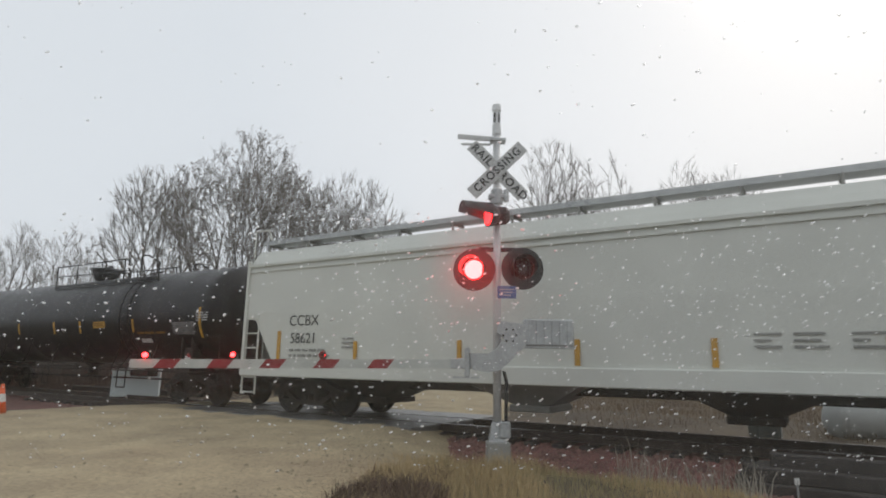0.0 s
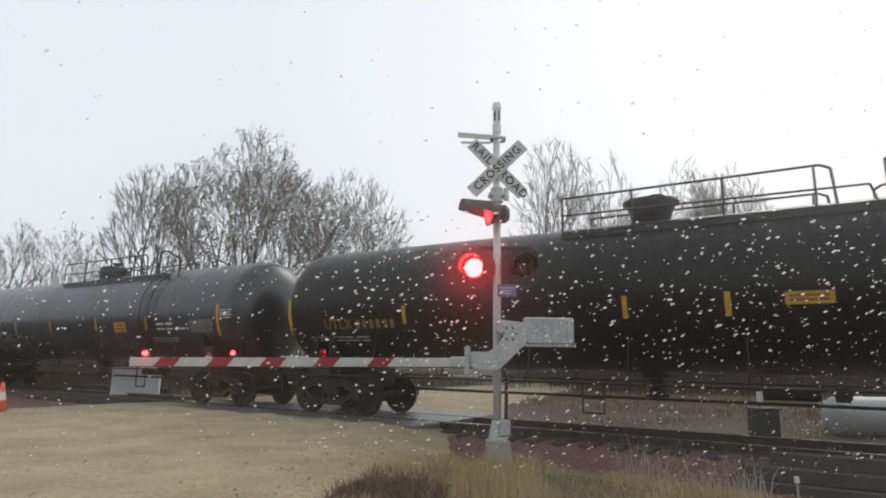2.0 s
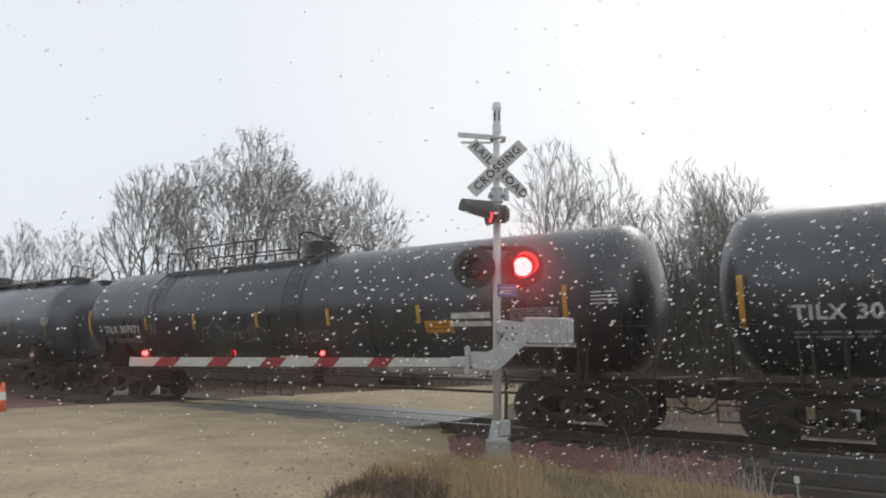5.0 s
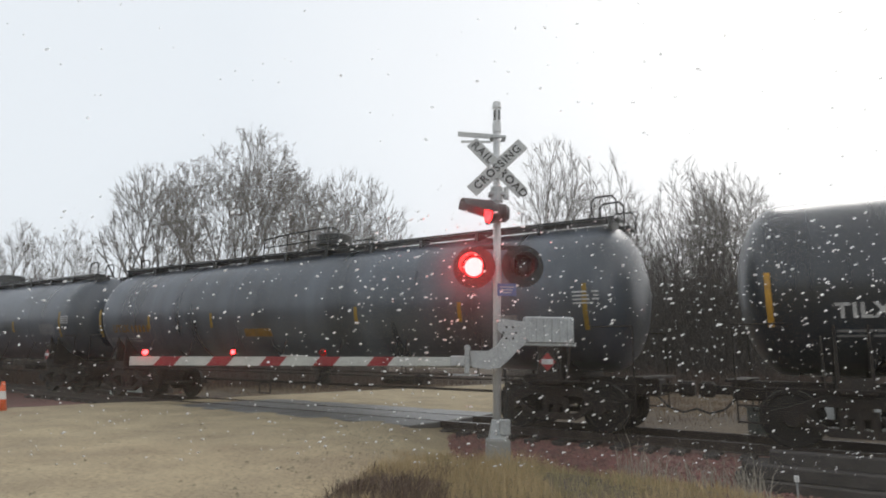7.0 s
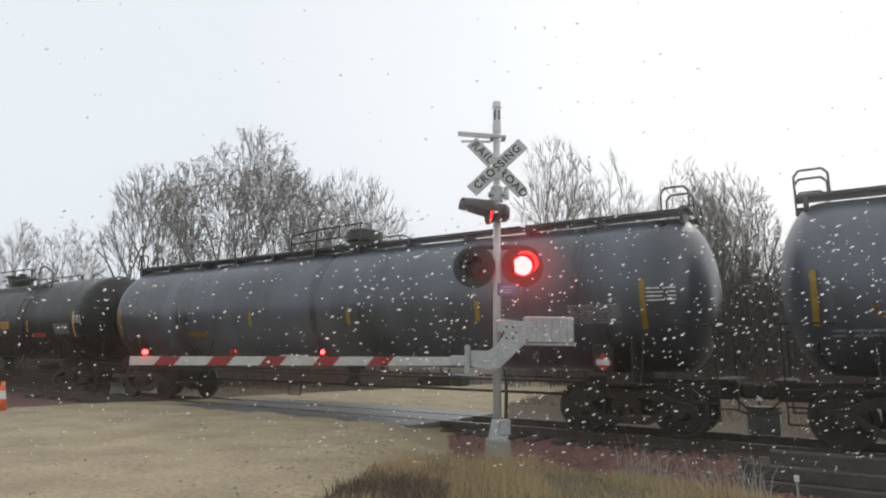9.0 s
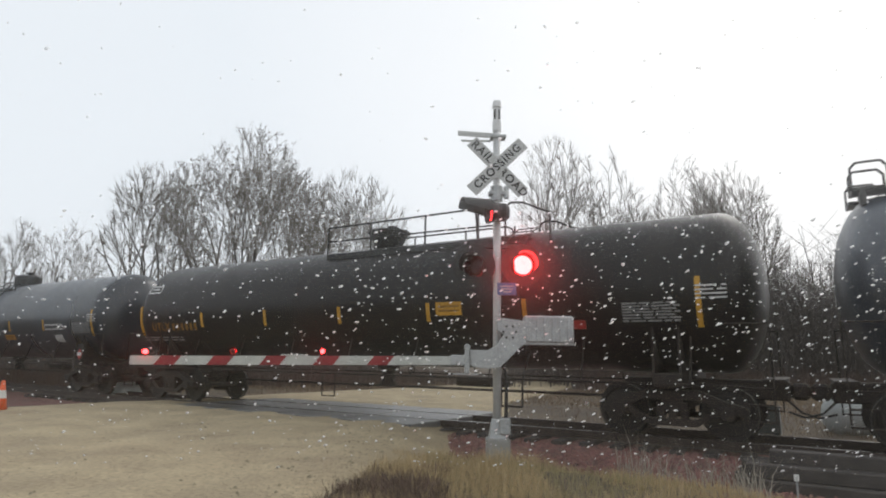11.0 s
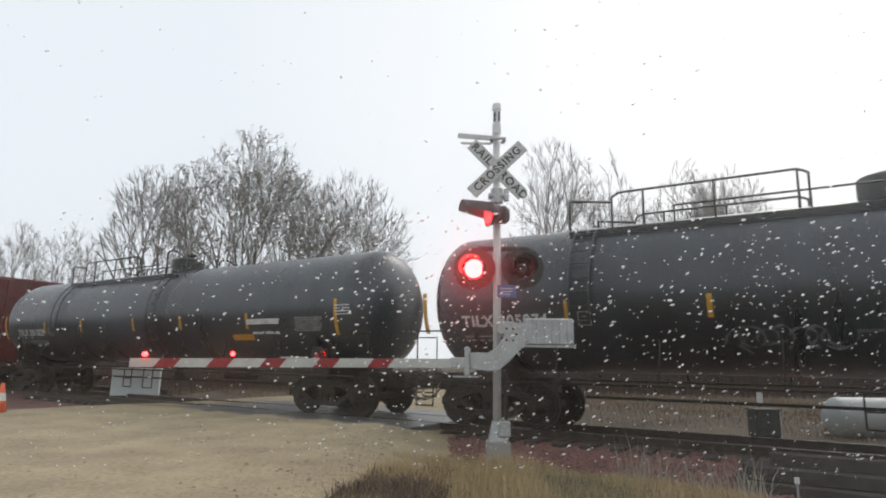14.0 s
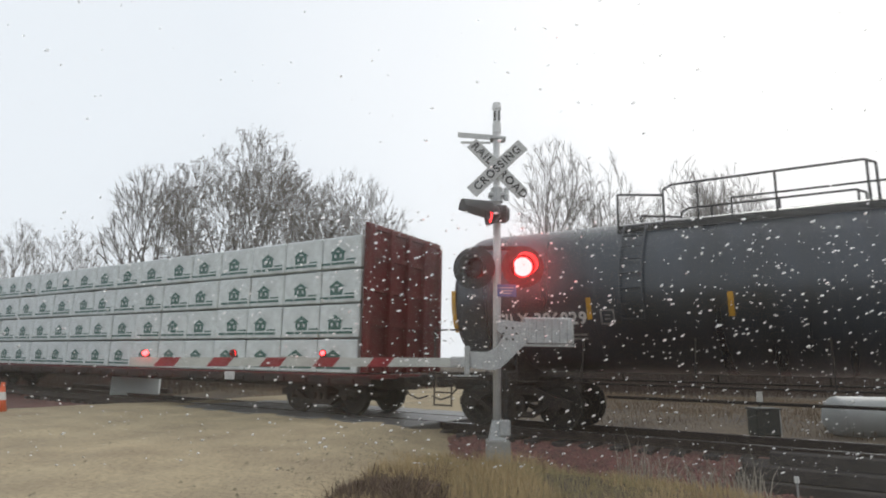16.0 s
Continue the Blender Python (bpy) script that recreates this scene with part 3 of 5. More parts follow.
        for yy in (-1,):
            for xx in (hx + 0.1, hx + 0.55):
                pts = [Vector((xx, -(RT + 0.1) * math.cos(a), ZC + (RT + 0.1) * math.sin(a))) for a in (radians(g) for g in range(-50, 71, 12))]
                pipe(bm, pts, 0.02)
            for g in range(-50, 71, 10):
                a = radians(g)
                tube(bm, (hx + 0.1, -(RT + 0.1) * math.cos(a), ZC + (RT + 0.1) * math.sin(a)), (hx + 0.55, -(RT + 0.1) * math.cos(a), ZC + (RT + 0.1) * math.sin(a)), 0.014, sides=5)
            pipe(bm, [(hx + 0.1, -1.05, 1.5), (hx + 0.1, -1.45, 0.94), (hx + 0.1, -1.45, 0.42), (hx + 0.55, -1.45, 0.42), (hx + 0.55, -1.45, 0.94), (hx + 0.55, -1.05, 1.5)], 0.02)
        part("side_ladder", bm, paint, car)
        if tb:
            bm = B()
            for xx in (d0 + 0.12, d0 + 0.52):
                pipe(bm, [Vector((xx, -(RT + 0.09) * math.cos(a), ZC + (RT + 0.09) * math.sin(a))) for a in (radians(g) for g in range(-20, 56, 12))], 0.018)
            for g in range(-20, 56, 10):
                a = radians(g)
                tube(bm, (d0 + 0.12, -(RT + 0.09) * math.cos(a), ZC + (RT + 0.09) * math.sin(a)), (d0 + 0.52, -(RT + 0.09) * math.cos(a), ZC + (RT + 0.09) * math.sin(a)), 0.013, sides=5)
            part("side_ladder", bm, paint, car)
        bowl = 0.56
        prof_m = [(0, 0), (0, 0.34), (0.1, 0.36), (0.42, 0.49), (0.44, bowl), (0.49, bowl), (0.5, 0.1), (0.5, 0)] if not (tb or "drum" in spec) else [(0, 0), (0, 0.5), (0.1, 0.5), (0.42, 0.5), (0.45, 0.46), (0.5, 0.3), (0.5, 0)]
        part("manway", lathe(B(), prof_m, pose(man, 0, ztop - 0.05, 0, -90, 0), 24), "black", car, smooth=False)
        part("vent_valve", lathe(B(), [(0, 0), (0, 0.1), (0.2, 0.1), (0.22, 0.16), (0.27, 0.16), (0.28, 0)], pose(man + 0.12, 0, ztop + 0.3, 0, -90, 0), 12), "black", car)
    else:
        for y0, y1 in ((-0.75, -0.25), (0.25, 0.75)):
            bm = box(B(), -half + 0.35, half - 0.35, y0, y1, ztop + 0.0, ztop + 0.05)
            for i in range(12):
                x = -half + 0.5 + (2 * half - 1.0) * i / 11
                box(bm, x - 0.04, x + 0.04, y0, y1, ztop - 0.25, ztop)
            part("running_board", bm, "black", car)
        part("manway", lathe(B(), [(0, 0), (0, 0.36), (0.3, 0.38), (0.34, 0.5), (0.6, 0.5), (0.64, 0.44), (0.66, 0)], pose(0.35, 0, ztop - 0.08, 0, -90, 0), 22), "black", car)
        for yy in (-0.85, 0.85):
            bm = pipe(B(), [(-1.5, yy, ztop - 0.1), (-1.5, yy, ztop + 0.46), (-0.4, yy, ztop + 0.54), (1.0, yy, ztop + 0.57), (1.25, yy, ztop + 0.46), (1.25, yy, ztop)], 0.02)
            pipe(bm, [(-1.5, yy, ztop + 0.22), (1.25, yy, ztop + 0.28)], 0.016)
            for x in (-0.6, 0.2, 0.9):
                tube(bm, (x, yy, ztop - 0.1), (x, yy, ztop + 0.54), 0.018, sides=6)
            part("guard_rail", bm, "black", car)
        for sgn in (-1, 1):
            for yy in (-0.78, -0.22, 0.78):
                x = sgn * (half - 0.6)
                bm = pipe(B(), [(x - 0.25, yy, ztop), (x - 0.25, yy, ztop + 0.36), (x - 0.17, yy, ztop + 0.46), (x + 0.17, yy, ztop + 0.46), (x + 0.25, yy, ztop + 0.36), (x + 0.25, yy, ztop)], 0.022)
                part("end_hoop", bm, "black", car)
    # marks on the near side
    f = mid_feat + spec.get("shift", 0.0)
    for x in spec["strips"]:
        tall = abs(x) > 7
        part("reflective_strip", patch(x + f - 0.045, x + f + 0.045, 2.1 if not tall else 1.9, 2.5 if not tall else 2.76), spec["strip_mat"], car, "narrow upright reflective strip")
    if "text" in spec:
        txt, x, mat = spec["text"]
        lettering(txt, 0.31, Matrix.Translation((x + f, 0, 2.12)) @ pose(0, 0, 0, 90, 0, 0), "reporting_mark", mat, car, tank_bend, gap=1.15, bold=0.01)
        bars(car, x + f - 0.95, x + f + 0.9, 1.83, "grey_text", 2, 0.035, 0.075, int(-lo))
        if mat == "white_text":
            bx = spec["strips"][1] + f + 0.33
            for u0, u1, w0, w1 in ((-0.13, 0.13, 2.25, 2.275), (-0.13, 0.13, 2.005, 2.03), (-0.13, -0.105, 2.03, 2.25), (0.105, 0.13, 2.03, 2.25), (-0.05, 0.05, 2.16, 2.185), (-0.05, 0.05, 2.09, 2.115)):
                part("stencil_bar", patch(bx + u0, bx + u1, w0, w1), "grey_text", car)
    if "digits" in spec:
        x, count = spec["digits"]
        for i in range(count):
            part("digit_bar", patch(x + f + i * 0.2, x + f + i * 0.2 + 0.1, 2.02, 2.22), "amber_text", car)
    for x0, x1, z0, z1, mat, nm in spec.get("plates", ()):
        pl = part(nm, patch(x0 + f, x1 + f, z0, z1), mat, car)
        if mat in ("orange", "yellow") and z1 - z0 > 0.17:
            for i in range(2):
                zz = z0 + (z1 - z0) * (0.34 + 0.32 * i)
                bmp = patch(x0 + f + 0.06, x1 + f - 0.06, zz - 0.018, zz + 0.018)
                bmesh.ops.translate(bmp, vec=(0, -0.004, 0), verts=bmp.verts)
                part("print_bar", bmp, "amber_text", pl)
    for x0, x1, z, mat, rows_, h in spec.get("bars", ()):
        bars(car, x0 + f, x1 + f, z, mat, rows_, h, h * 1.9, int(-lo) + 3)
    if "panel" in spec:
        x0, x1 = spec["panel"]
        data_panel(car, x0 + f, x1 + f, 2.0, 2.36, int(-lo))
    if "diamond" in spec:
        x = spec["diamond"] + f
        bm = B()
        q = [(x - 0.17, 1.3), (x, 1.13), (x + 0.17, 1.3), (x, 1.47)]
        f0, f1 = [bm.verts.new((u, -1.36, w)) for u, w in q], [bm.verts.new((u, -1.345, w)) for u, w in q]
        bm.faces.new(f0)
        bm.faces.new(list(reversed(f1)))
        for i in range(4):
            bm.faces.new([f0[(i + 1) % 4], f0[i], f1[i], f1[(i + 1) % 4]])
        bmesh.ops.recalc_face_normals(bm, faces=bm.faces)
        plac = part("hazard_placard", bm, "red_paint", car, "faded red diamond hazard placard with a white band")
        part("placard_band", box(B(), x - 0.12, x + 0.12, -1.366, -1.358, 1.25, 1.35), "white_text", plac)
        part("placard_bracket", box(B(), x - 0.19, x + 0.19, -1.342, -1.33, 1.12, 1.62, 0.004), "under", plac)
    for x0, x1, z0, z1, sd in spec.get("graffiti", ()):
        scribble(car, x0 + f, x1 + f, z0, z1, sd)
    bars(car, half - 1.05, half - 0.55, 2.6, "white_text", 4, 0.028, 0.07, int(-lo) + 9)
    return car


TANKS = [
    dict(ends=(-31.3, -13.8), kind="platform", paint="tank_brown", deck=(-1.3, 5.0, 0.25, 4.09), strips=(-8.5, -5.0, -2.68, -0.14, 1.55, 4.6, 7.85), strip_mat="yellow",
         text=("UTLX", -6.95, "amber_text"), digits=(-6.4, 6), plates=((2.38, 3.05, 2.26, 2.46, "yellow", "placard"), (4.9, 5.4, 1.78, 1.9, "white_text", "notice_plate")),
         bars=((4.77, 6.2, 2.07, "amber_text", 1, 0.06),), panel=(6.58, 7.59), diamond=7.31, label="brown-black tank car with platform rails and faded amber lettering"),
    dict(ends=(-50.8, -32.7), kind="platform", drum=1, paint="tank_black", deck=(-1.44, 4.83, 0.1, 4.42), strips=(-8.9, -6.15, -3.66, -1.12, 1.81, 4.57, 7.9), strip_mat="yellow",
         text=("TILX 303095", -7.25, "white_text"), plates=((2.86, 3.49, 2.05, 2.36, "orange", "placard"),),
         bars=((5.1, 5.94, 2.27, "white_text", 1, 0.07), (5.1, 6.6, 2.12, "white_text", 1, 0.05), (4.8, 6.0, 1.85, "grey_text", 2, 0.04)), panel=(6.69, 7.69), diamond=7.51,
         graffiti=((-5.8, -3.5, 1.82, 2.12, 5), (1.3, 3.3, 1.5, 2.1, 8)), label="black tank car with platform rails, white lettering and pale graffiti"),
    dict(ends=(-70.4, -52.1), kind="platform", paint="tank_black", b=1, deck=(-5.55, 0.9, 0.1, 0.2), strips=(-8.9, -5.8, -3.49, -0.9, 1.6, 4.23, 7.59), strip_mat="yellow",
         text=("TILX 307971", -7.08, "white_text"), plates=((4.38, 5.07, 1.9, 2.15, "orange", "placard"), (5.07, 5.99, 2.18, 2.3, "white_text", "notice_plate"), (5.07, 5.99, 2.02, 2.12, "white_text", "notice_plate")),
         panel=(6.43, 7.45), graffiti=((-3.5, -0.9, 1.75, 2.2, 11), (0.2, 1.6, 1.7, 2.0, 14)), label="black tank car with white lettering and broad grey graffiti"),
    dict(ends=(-89.6, -72.35), kind="runner", paint="tank_grey", strips=(-8.45, -5.8, -2.9, 2.3, 5.1, 7.8), strip_mat="amber_strip", text=("UTLX", -7.3, "amber_text"), digits=(-6.75, 5),
         plates=((5.9, 6.4, 2.1, 2.2, "grey_text", "notice_plate"), (-1.6, -0.6, 1.85, 2.05, "amber_text", "placard")), diamond=7.0, label="grey-black tank car with full-length top running boards, dusty and faded"),
    dict(ends=(-108.7, -90.9), kind="runner", paint="tank_grey", strips=(-8.4, -2.4, 0.99, 4.44, 7.78), strip_mat="amber_strip", panel=(6.39, 7.38), diamond=7.0,
         plates=((-5.04, -4.3, 1.86, 1.98, "amber_text", "placard"),), label="dusty grey-black tank car with full-length top running boards and small hoops"),
    dict(ends=(-127.2, -110.0), kind="platform", paint="tank_brown", deck=(-1.15, 4.5, 0.08, 3.94), strips=(-8.35, -5.48, -2.93, -0.39, 2.14, 4.4, 7.6), strip_mat="yellow",
         text=("UTLX", -7.4, "amber_text"), digits=(-6.85, 6), plates=((2.35, 2.98, 2.22, 2.5, "yellow", "placard"), (4.7, 5.6, 1.9, 2.06, "red_paint", "notice_plate"), (-8.2, -7.6, 3.15, 3.2, "white_text", "outline_bar"), (-8.2, -7.6, 3.35, 3.4, "white_text", "outline_bar"), (-8.2, -8.16, 3.2, 3.35, "white_text", "outline_bar"), (-7.64, -7.6, 3.2, 3.35, "white_text", "outline_bar"), (-8.05, -7.75, 3.25, 3.3, "white_text", "badge_shape")),
         panel=(6.3, 7.3), label="brown-black tank car with amber lettering and a white outlined badge"),
    dict(shift=0.15, ends=(-146.25, -129.0), kind="platform", paint="tank_black", b=1, deck=(-5.46, 0.85, -0.1, 0.2), strips=(-8.9, -5.71, -3.2, -0.6, 2.0, 4.53, 7.7), strip_mat="yellow",
         text=("TILX 305974", -7.05, "white_text"), plates=((1.5, 2.25, 1.8, 1.98, "orange", "placard"), (5.2, 5.7, 1.7, 1.95, "white_text", "notice_plate")),
         bars=((4.66, 5.83, 2.3, "white_text", 1, 0.06), (4.66, 5.83, 2.15, "white_text", 1, 0.05)), panel=(6.46, 7.56), diamond=7.0, graffiti=((-3.0, -1.4, 1.6, 1.95, 21), (-0.4, 0.5, 2.0, 2.3, 23)),
         label="black tank car with platform rails, white lettering and orange strips"),
    dict(ends=(-165.7, -147.9), kind="platform", paint="tank_black", b=1, deck=(-5.22, 0.96, 0.1, 0.42), strips=(-8.75, -5.85, -3.45, -0.45, 1.9, 4.73, 7.85), strip_mat="yellow",
         text=("TILX 306029", -6.85, "white_text"), plates=((4.08, 4.89, 1.8, 1.95, "orange", "placard"), (4.73, 5.93, 2.2, 2.34, "white_text", "notice_plate")),
         bars=((4.9, 5.9, 1.98, "white_text", 1, 0.06),), panel=(6.5, 7.4), diamond=7.2, label="black tank car with white lettering ahead of the lumber car"),
]
for spec in TANKS:
    tank_car(spec)


def hopper_car():
    """The covered hopper: lofted body with sloped end sheets, sill, roof walk, ladders."""
    half, mid = 9.75, -2.95
    car = empty("covered_hopper_car", track_pose(mid))
    tagged(car, "pale grey covered hopper car with dark lettering", "hopper car")
    CARS.append((car, mid))
    bm = B()
    secs = [(-half + 0.02, 2.38), (-half + 0.42, 2.3), (-half + 1.12, 1.22)]
    secs += [(-half + 1.12 + (2 * half - 2.24) * i / 12, 1.22) for i in range(1, 12)]
    secs += [(half - 1.12, 1.22), (half - 0.42, 2.3), (half - 0.02, 2.38)]
    rings = []
    for x, zb in secs:
        side = [(1.56, zb), (1.585, max(zb + 0.05, 2.5)), (1.56, 3.6), (1.53, 3.77), (1.46, 3.82), (1.36, 4.0), (1.22, 4.2), (0.6, 4.32), (0, 4.36)]
        loop = [(-y, z) for y, z in side] + [(y, z) for y, z in reversed(side[:-1])]
        rings.append([bm.verts.new((x, y, z)) for y, z in loop])
    k = len(rings[0])
    for a, b in zip(rings, rings[1:]):
        for i in range(k):
            bm.faces.new([a[i], a[(i + 1) % k], b[(i + 1) % k], b[i]])
    bm.faces.new(rings[0])
    bm.faces.new(list(reversed(rings[-1])))
    bmesh.ops.recalc_face_normals(bm, faces=bm.faces)
    part("body", bm, "hopper", car)
    bm = B()
    for yy in (-1.575, 1.575):
        for z0, z1, d in ((3.58, 3.63, 0.025), (3.73, 3.8, 0.04)):
            box(bm, -half, half, yy - d, yy + d, z0, z1)
    part("eave_rib", bm, "hopper", car)
    for sgn in (-1, 1):
        part("side_sill", box(B(), -half, half, sgn * 1.58 - 0.06, sgn * 1.58 + 0.06, 0.9, 1.25, 0.02), "hopper", car)
        bm = box(B(), -half + 0.1, half - 0.1, sgn * 0.95 - 0.26, sgn * 0.95 + 0.26, 4.40, 4.44)
        box(bm, -half + 0.1, half - 0.1, sgn * 1.21 - 0.015, sgn * 1.21 + 0.015, 4.38, 4.5)
        part("roof_walk", bm, "galv", car)
        bm = B()
        for i in range(14):
            x = -half + 0.3 + (2 * half - 0.6) * i / 13
            pipe(bm, [(x, sgn * 1.2, 4.42), (x, sgn * 1.15, 4.2)], 0.03)
            box(bm, x - 0.03, x + 0.03, min(sgn * 0.7, sgn * 1.2), max(sgn * 0.7, sgn * 1.2), 4.34, 4.40)
        part("walk_bracket", bm, "hopper_dark", car)
    for i in range(4):
        x = -6.2 + i * 4.13
        bm = B()
        vs = [bm.verts.new((x + sx * 1.95, sy * 1.45, 1.25)) for sx, sy in ((-1, -1), (1, -1), (1, 1), (-1, 1))]
        ws = [bm.verts.new((x + sx * 0.35, sy * 0.55, 0.45)) for sx, sy in ((-1, -1), (1, -1), (1, 1), (-1, 1))]
        for a in range(4):
            bm.faces.new([vs[a], vs[(a + 1) % 4], ws[(a + 1) % 4], ws[a]])
        bm.faces.new(list(reversed(ws)))
        bm.faces.new(vs)
        box(bm, x - 0.45, x + 0.45, -0.65, 0.65, 0.33, 0.47, 0.02)
        # bays coloured dark: the shading below the body is put into the paint
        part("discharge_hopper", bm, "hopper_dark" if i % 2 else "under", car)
    part("centre_sill", box(B(), -half - 0.2, half + 0.2, -0.25, 0.25, 0.68, 1.1, 0.03), "under", car)
    for sgn in (-1, 1):
        truck(car, sgn * (half - 1.95))
        coupler(car, sgn * (half + 0.15), sgn)
        for yy in (-1.57, 1.57):
            bm = B()
            for xx in (0.06, 0.55):
                tube(bm, (sgn * (half - xx), yy, 0.45), (sgn * (half - xx), yy, 2.35), 0.025, sides=6)
            for r in range(6):
                tube(bm, (sgn * (half - 0.06), yy, 0.5 + 0.37 * r), (sgn * (half - 0.55), yy, 0.5 + 0.37 * r), 0.018, sides=6)
            part("side_ladder", bm, "hopper", car)
            part("corner_post", box(B(), sgn * (half - 0.05) - 0.05, sgn * (half - 0.05) + 0.05, yy - 0.04, yy + 0.04, 1.2, 3.9), "hopper", car)
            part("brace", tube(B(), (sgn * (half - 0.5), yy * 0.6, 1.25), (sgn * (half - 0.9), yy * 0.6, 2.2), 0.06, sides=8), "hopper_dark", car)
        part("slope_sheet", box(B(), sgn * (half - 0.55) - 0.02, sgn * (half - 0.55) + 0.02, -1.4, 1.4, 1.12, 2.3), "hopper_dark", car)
        bm = pipe(B(), [(sgn * half, -1.4, 3.6), (sgn * (half + 0.02), -1.4, 4.75), (sgn * (half - 0.5), -1.4, 4.75), (sgn * (half - 0.5), -1.3, 4.5)], 0.02)
        part("end_hoop", bm, "hopper", car)
    flat = lambda p: Vector((p.x, -1.592 + p.y, p.z))
    for x in (-8.42, -5.95, -3.2, -0.7, 1.62, 3.95, 6.3, 8.5):
        part("reflective_strip", box(B(), x - 0.05, x + 0.05, -1.60, -1.575, 1.28, 1.28 + (0.75 if abs(x) > 8 else 0.48)), "yellow", car, "upright yellow strip")
    lettering("CCBX", 0.37, Matrix.Translation((-7.6, 0, 2.26)) @ pose(0, 0, 0, 90, 0, 0), "reporting_mark", "dark_text", car, flat)
    lettering("58621", 0.35, Matrix.Translation((-7.6, 0, 1.83)) @ pose(0, 0, 0, 90, 0, 0), "car_number", "dark_text", car, flat)
    rng = random.Random(3)
    for z in (1.55, 1.42):
        x = -8.05
        while x < -6.9:
            w = rng.uniform(0.08, 0.3)
            part("stencil_bar", box(B(), x, x + w, -1.597, -1.58, z - 0.03, z + 0.03), "hopper_dark", car)
            x += w + 0.06
    for x in (-6.35, 2.2, 2.75, 3.5):
        for z in (1.62, 1.72, 1.82):
            part("stencil_bar", box(B(), x, x + rng.uniform(0.2, 0.5), -1.597, -1.58, z - 0.02, z + 0.02), "hopper_dark", car)
    return car


hopper_car()


def lumber_car():
    """Centre-beam flat car with bulkheads, loaded with wrapped lumber bundles four high."""
    half, mid = 11.3, -167.8 - 11.3
    car = empty("lumber_car", track_pose(mid))
    tagged(car, "rust-red bulkhead flat car loaded with white-wrapped lumber bundles", "flat car")
    CARS.append((car, mid))
    part("deck", box(B(), -half, half, -1.42, 1.42, 0.86, 0.965, 0.02), "bulk_red", car)
    for sgn in (-1, 1):
        bm = box(B(), -half, half, sgn * 1.38 - 0.05, sgn * 1.38 + 0.05, 0.72, 0.94, 0.02)
        for i in range(30):
            x = -half + 0.5 + i * (2 * half - 1) / 29
            box(bm, x - 0.09, x + 0.09, sgn * 1.38 - 0.1, sgn * 1.38 + 0.1, 0.74, 0.86, 0.015)
        part("side_sill", bm, "sill_rust", car)
    part("centre_sill", box(B(), -half - 0.2, half + 0.2, -0.3, 0.3, 0.6, 0.9, 0.02), "under", car)
    part("centre_beam", box(B(), -half + 0.4, half - 0.4, -0.06, 0.06, 1.04, 4.45), "bulk_red", car)
    for sgn in (-1, 1):
        x = sgn * (half - 0.2)
        bm = box(B(), x - 0.06, x + 0.06, -1.45, 1.7, 1.0, 4.55, 0.02)
        for yy in (-1.38, -0.62, 0.14, 0.9, 1.63):
            box(bm, x + sgn * 0.06 - 0.1, x + sgn * 0.06 + 0.13, yy - 0.07, yy + 0.07, 1.0, 4.5 - abs(yy) * 0.06, 0.015)
        for zz in (1.35, 2.15, 2.95, 3.75, 4.45):
            box(bm, x + sgn * 0.06 - 0.05, x + sgn * 0.06 + 0.07, -1.45, 1.7, zz - 0.06, zz + 0.06, 0.012)
        part("bulkhead", bm, "bulk_red", car, "ribbed rust-red steel bulkhead")
        bm = B()
        for yy in (0.95, 1.3):
            tube(bm, (x + sgn * 0.24, yy, 0.6), (x + sgn * 0.24, yy, 4.5), 0.018, sides=6)
        for r in range(10):
            tube(bm, (x + sgn * 0.24, 0.95, 0.7 + 0.4 * r), (x + sgn * 0.24, 1.3, 0.7 + 0.4 * r), 0.015, sides=6)
        part("end_ladder", bm, "bulk_red", car)
        truck(car, sgn * (half - 1.85))
        coupler(car, sgn * (half + 0.1), sgn)
    # bundles
    w, hgt = 1.285, 0.815
    bm = box(B(), 0.015, w - 0.015, -1.36, -0.1, 0.012, hgt - 0.012, 0.03)
    bme = bpy.data.meshes.new("lumber_bundle")
    bm.to_mesh(bme)
    bm.free()
    bme.materials.append(M["wrap"])

    def print_mesh():
        bm = B()
        y0, y1 = -1.366, -1.355
        c = 0.62
        vs = [(c - 0.2, 0.2), (c + 0.2, 0.2), (c + 0.2, 0.4), (c + 0.27, 0.4), (c, 0.56), (c - 0.27, 0.4), (c - 0.2, 0.4)]
        a = [bm.verts.new((x, y0, z)) for x, z in vs]
        bm.faces.new(a)
        box(bm, 0.1, 0.38, y0, y1, 0.1, 0.16)
        box(bm, 0.42, 1.18, y0, y1, 0.1, 0.16)
        box(bm, 0.88, 1.18, y0, y1, 0.2, 0.24)
        me = bpy.data.meshes.new("print")
        bm.to_mesh(me)
        bm.free()
        me.materials.append(M["wrap_green"])
        return me

    pme = print_mesh()
    bmi = B()
    box(bmi, 0.5, 0.56, -1.37, -1.362, 0.28, 0.36)
    box(bmi, 0.68, 0.74, -1.37, -1.362, 0.28, 0.36)
    box(bmi, 0.56, 0.68, -1.37, -1.362, 0.42, 0.45)
    ime = bpy.data.meshes.new("print_gap")
    bmi.to_mesh(ime)
    bmi.free()
    ime.materials.append(M["wrap"])
    rng = random.Random(9)
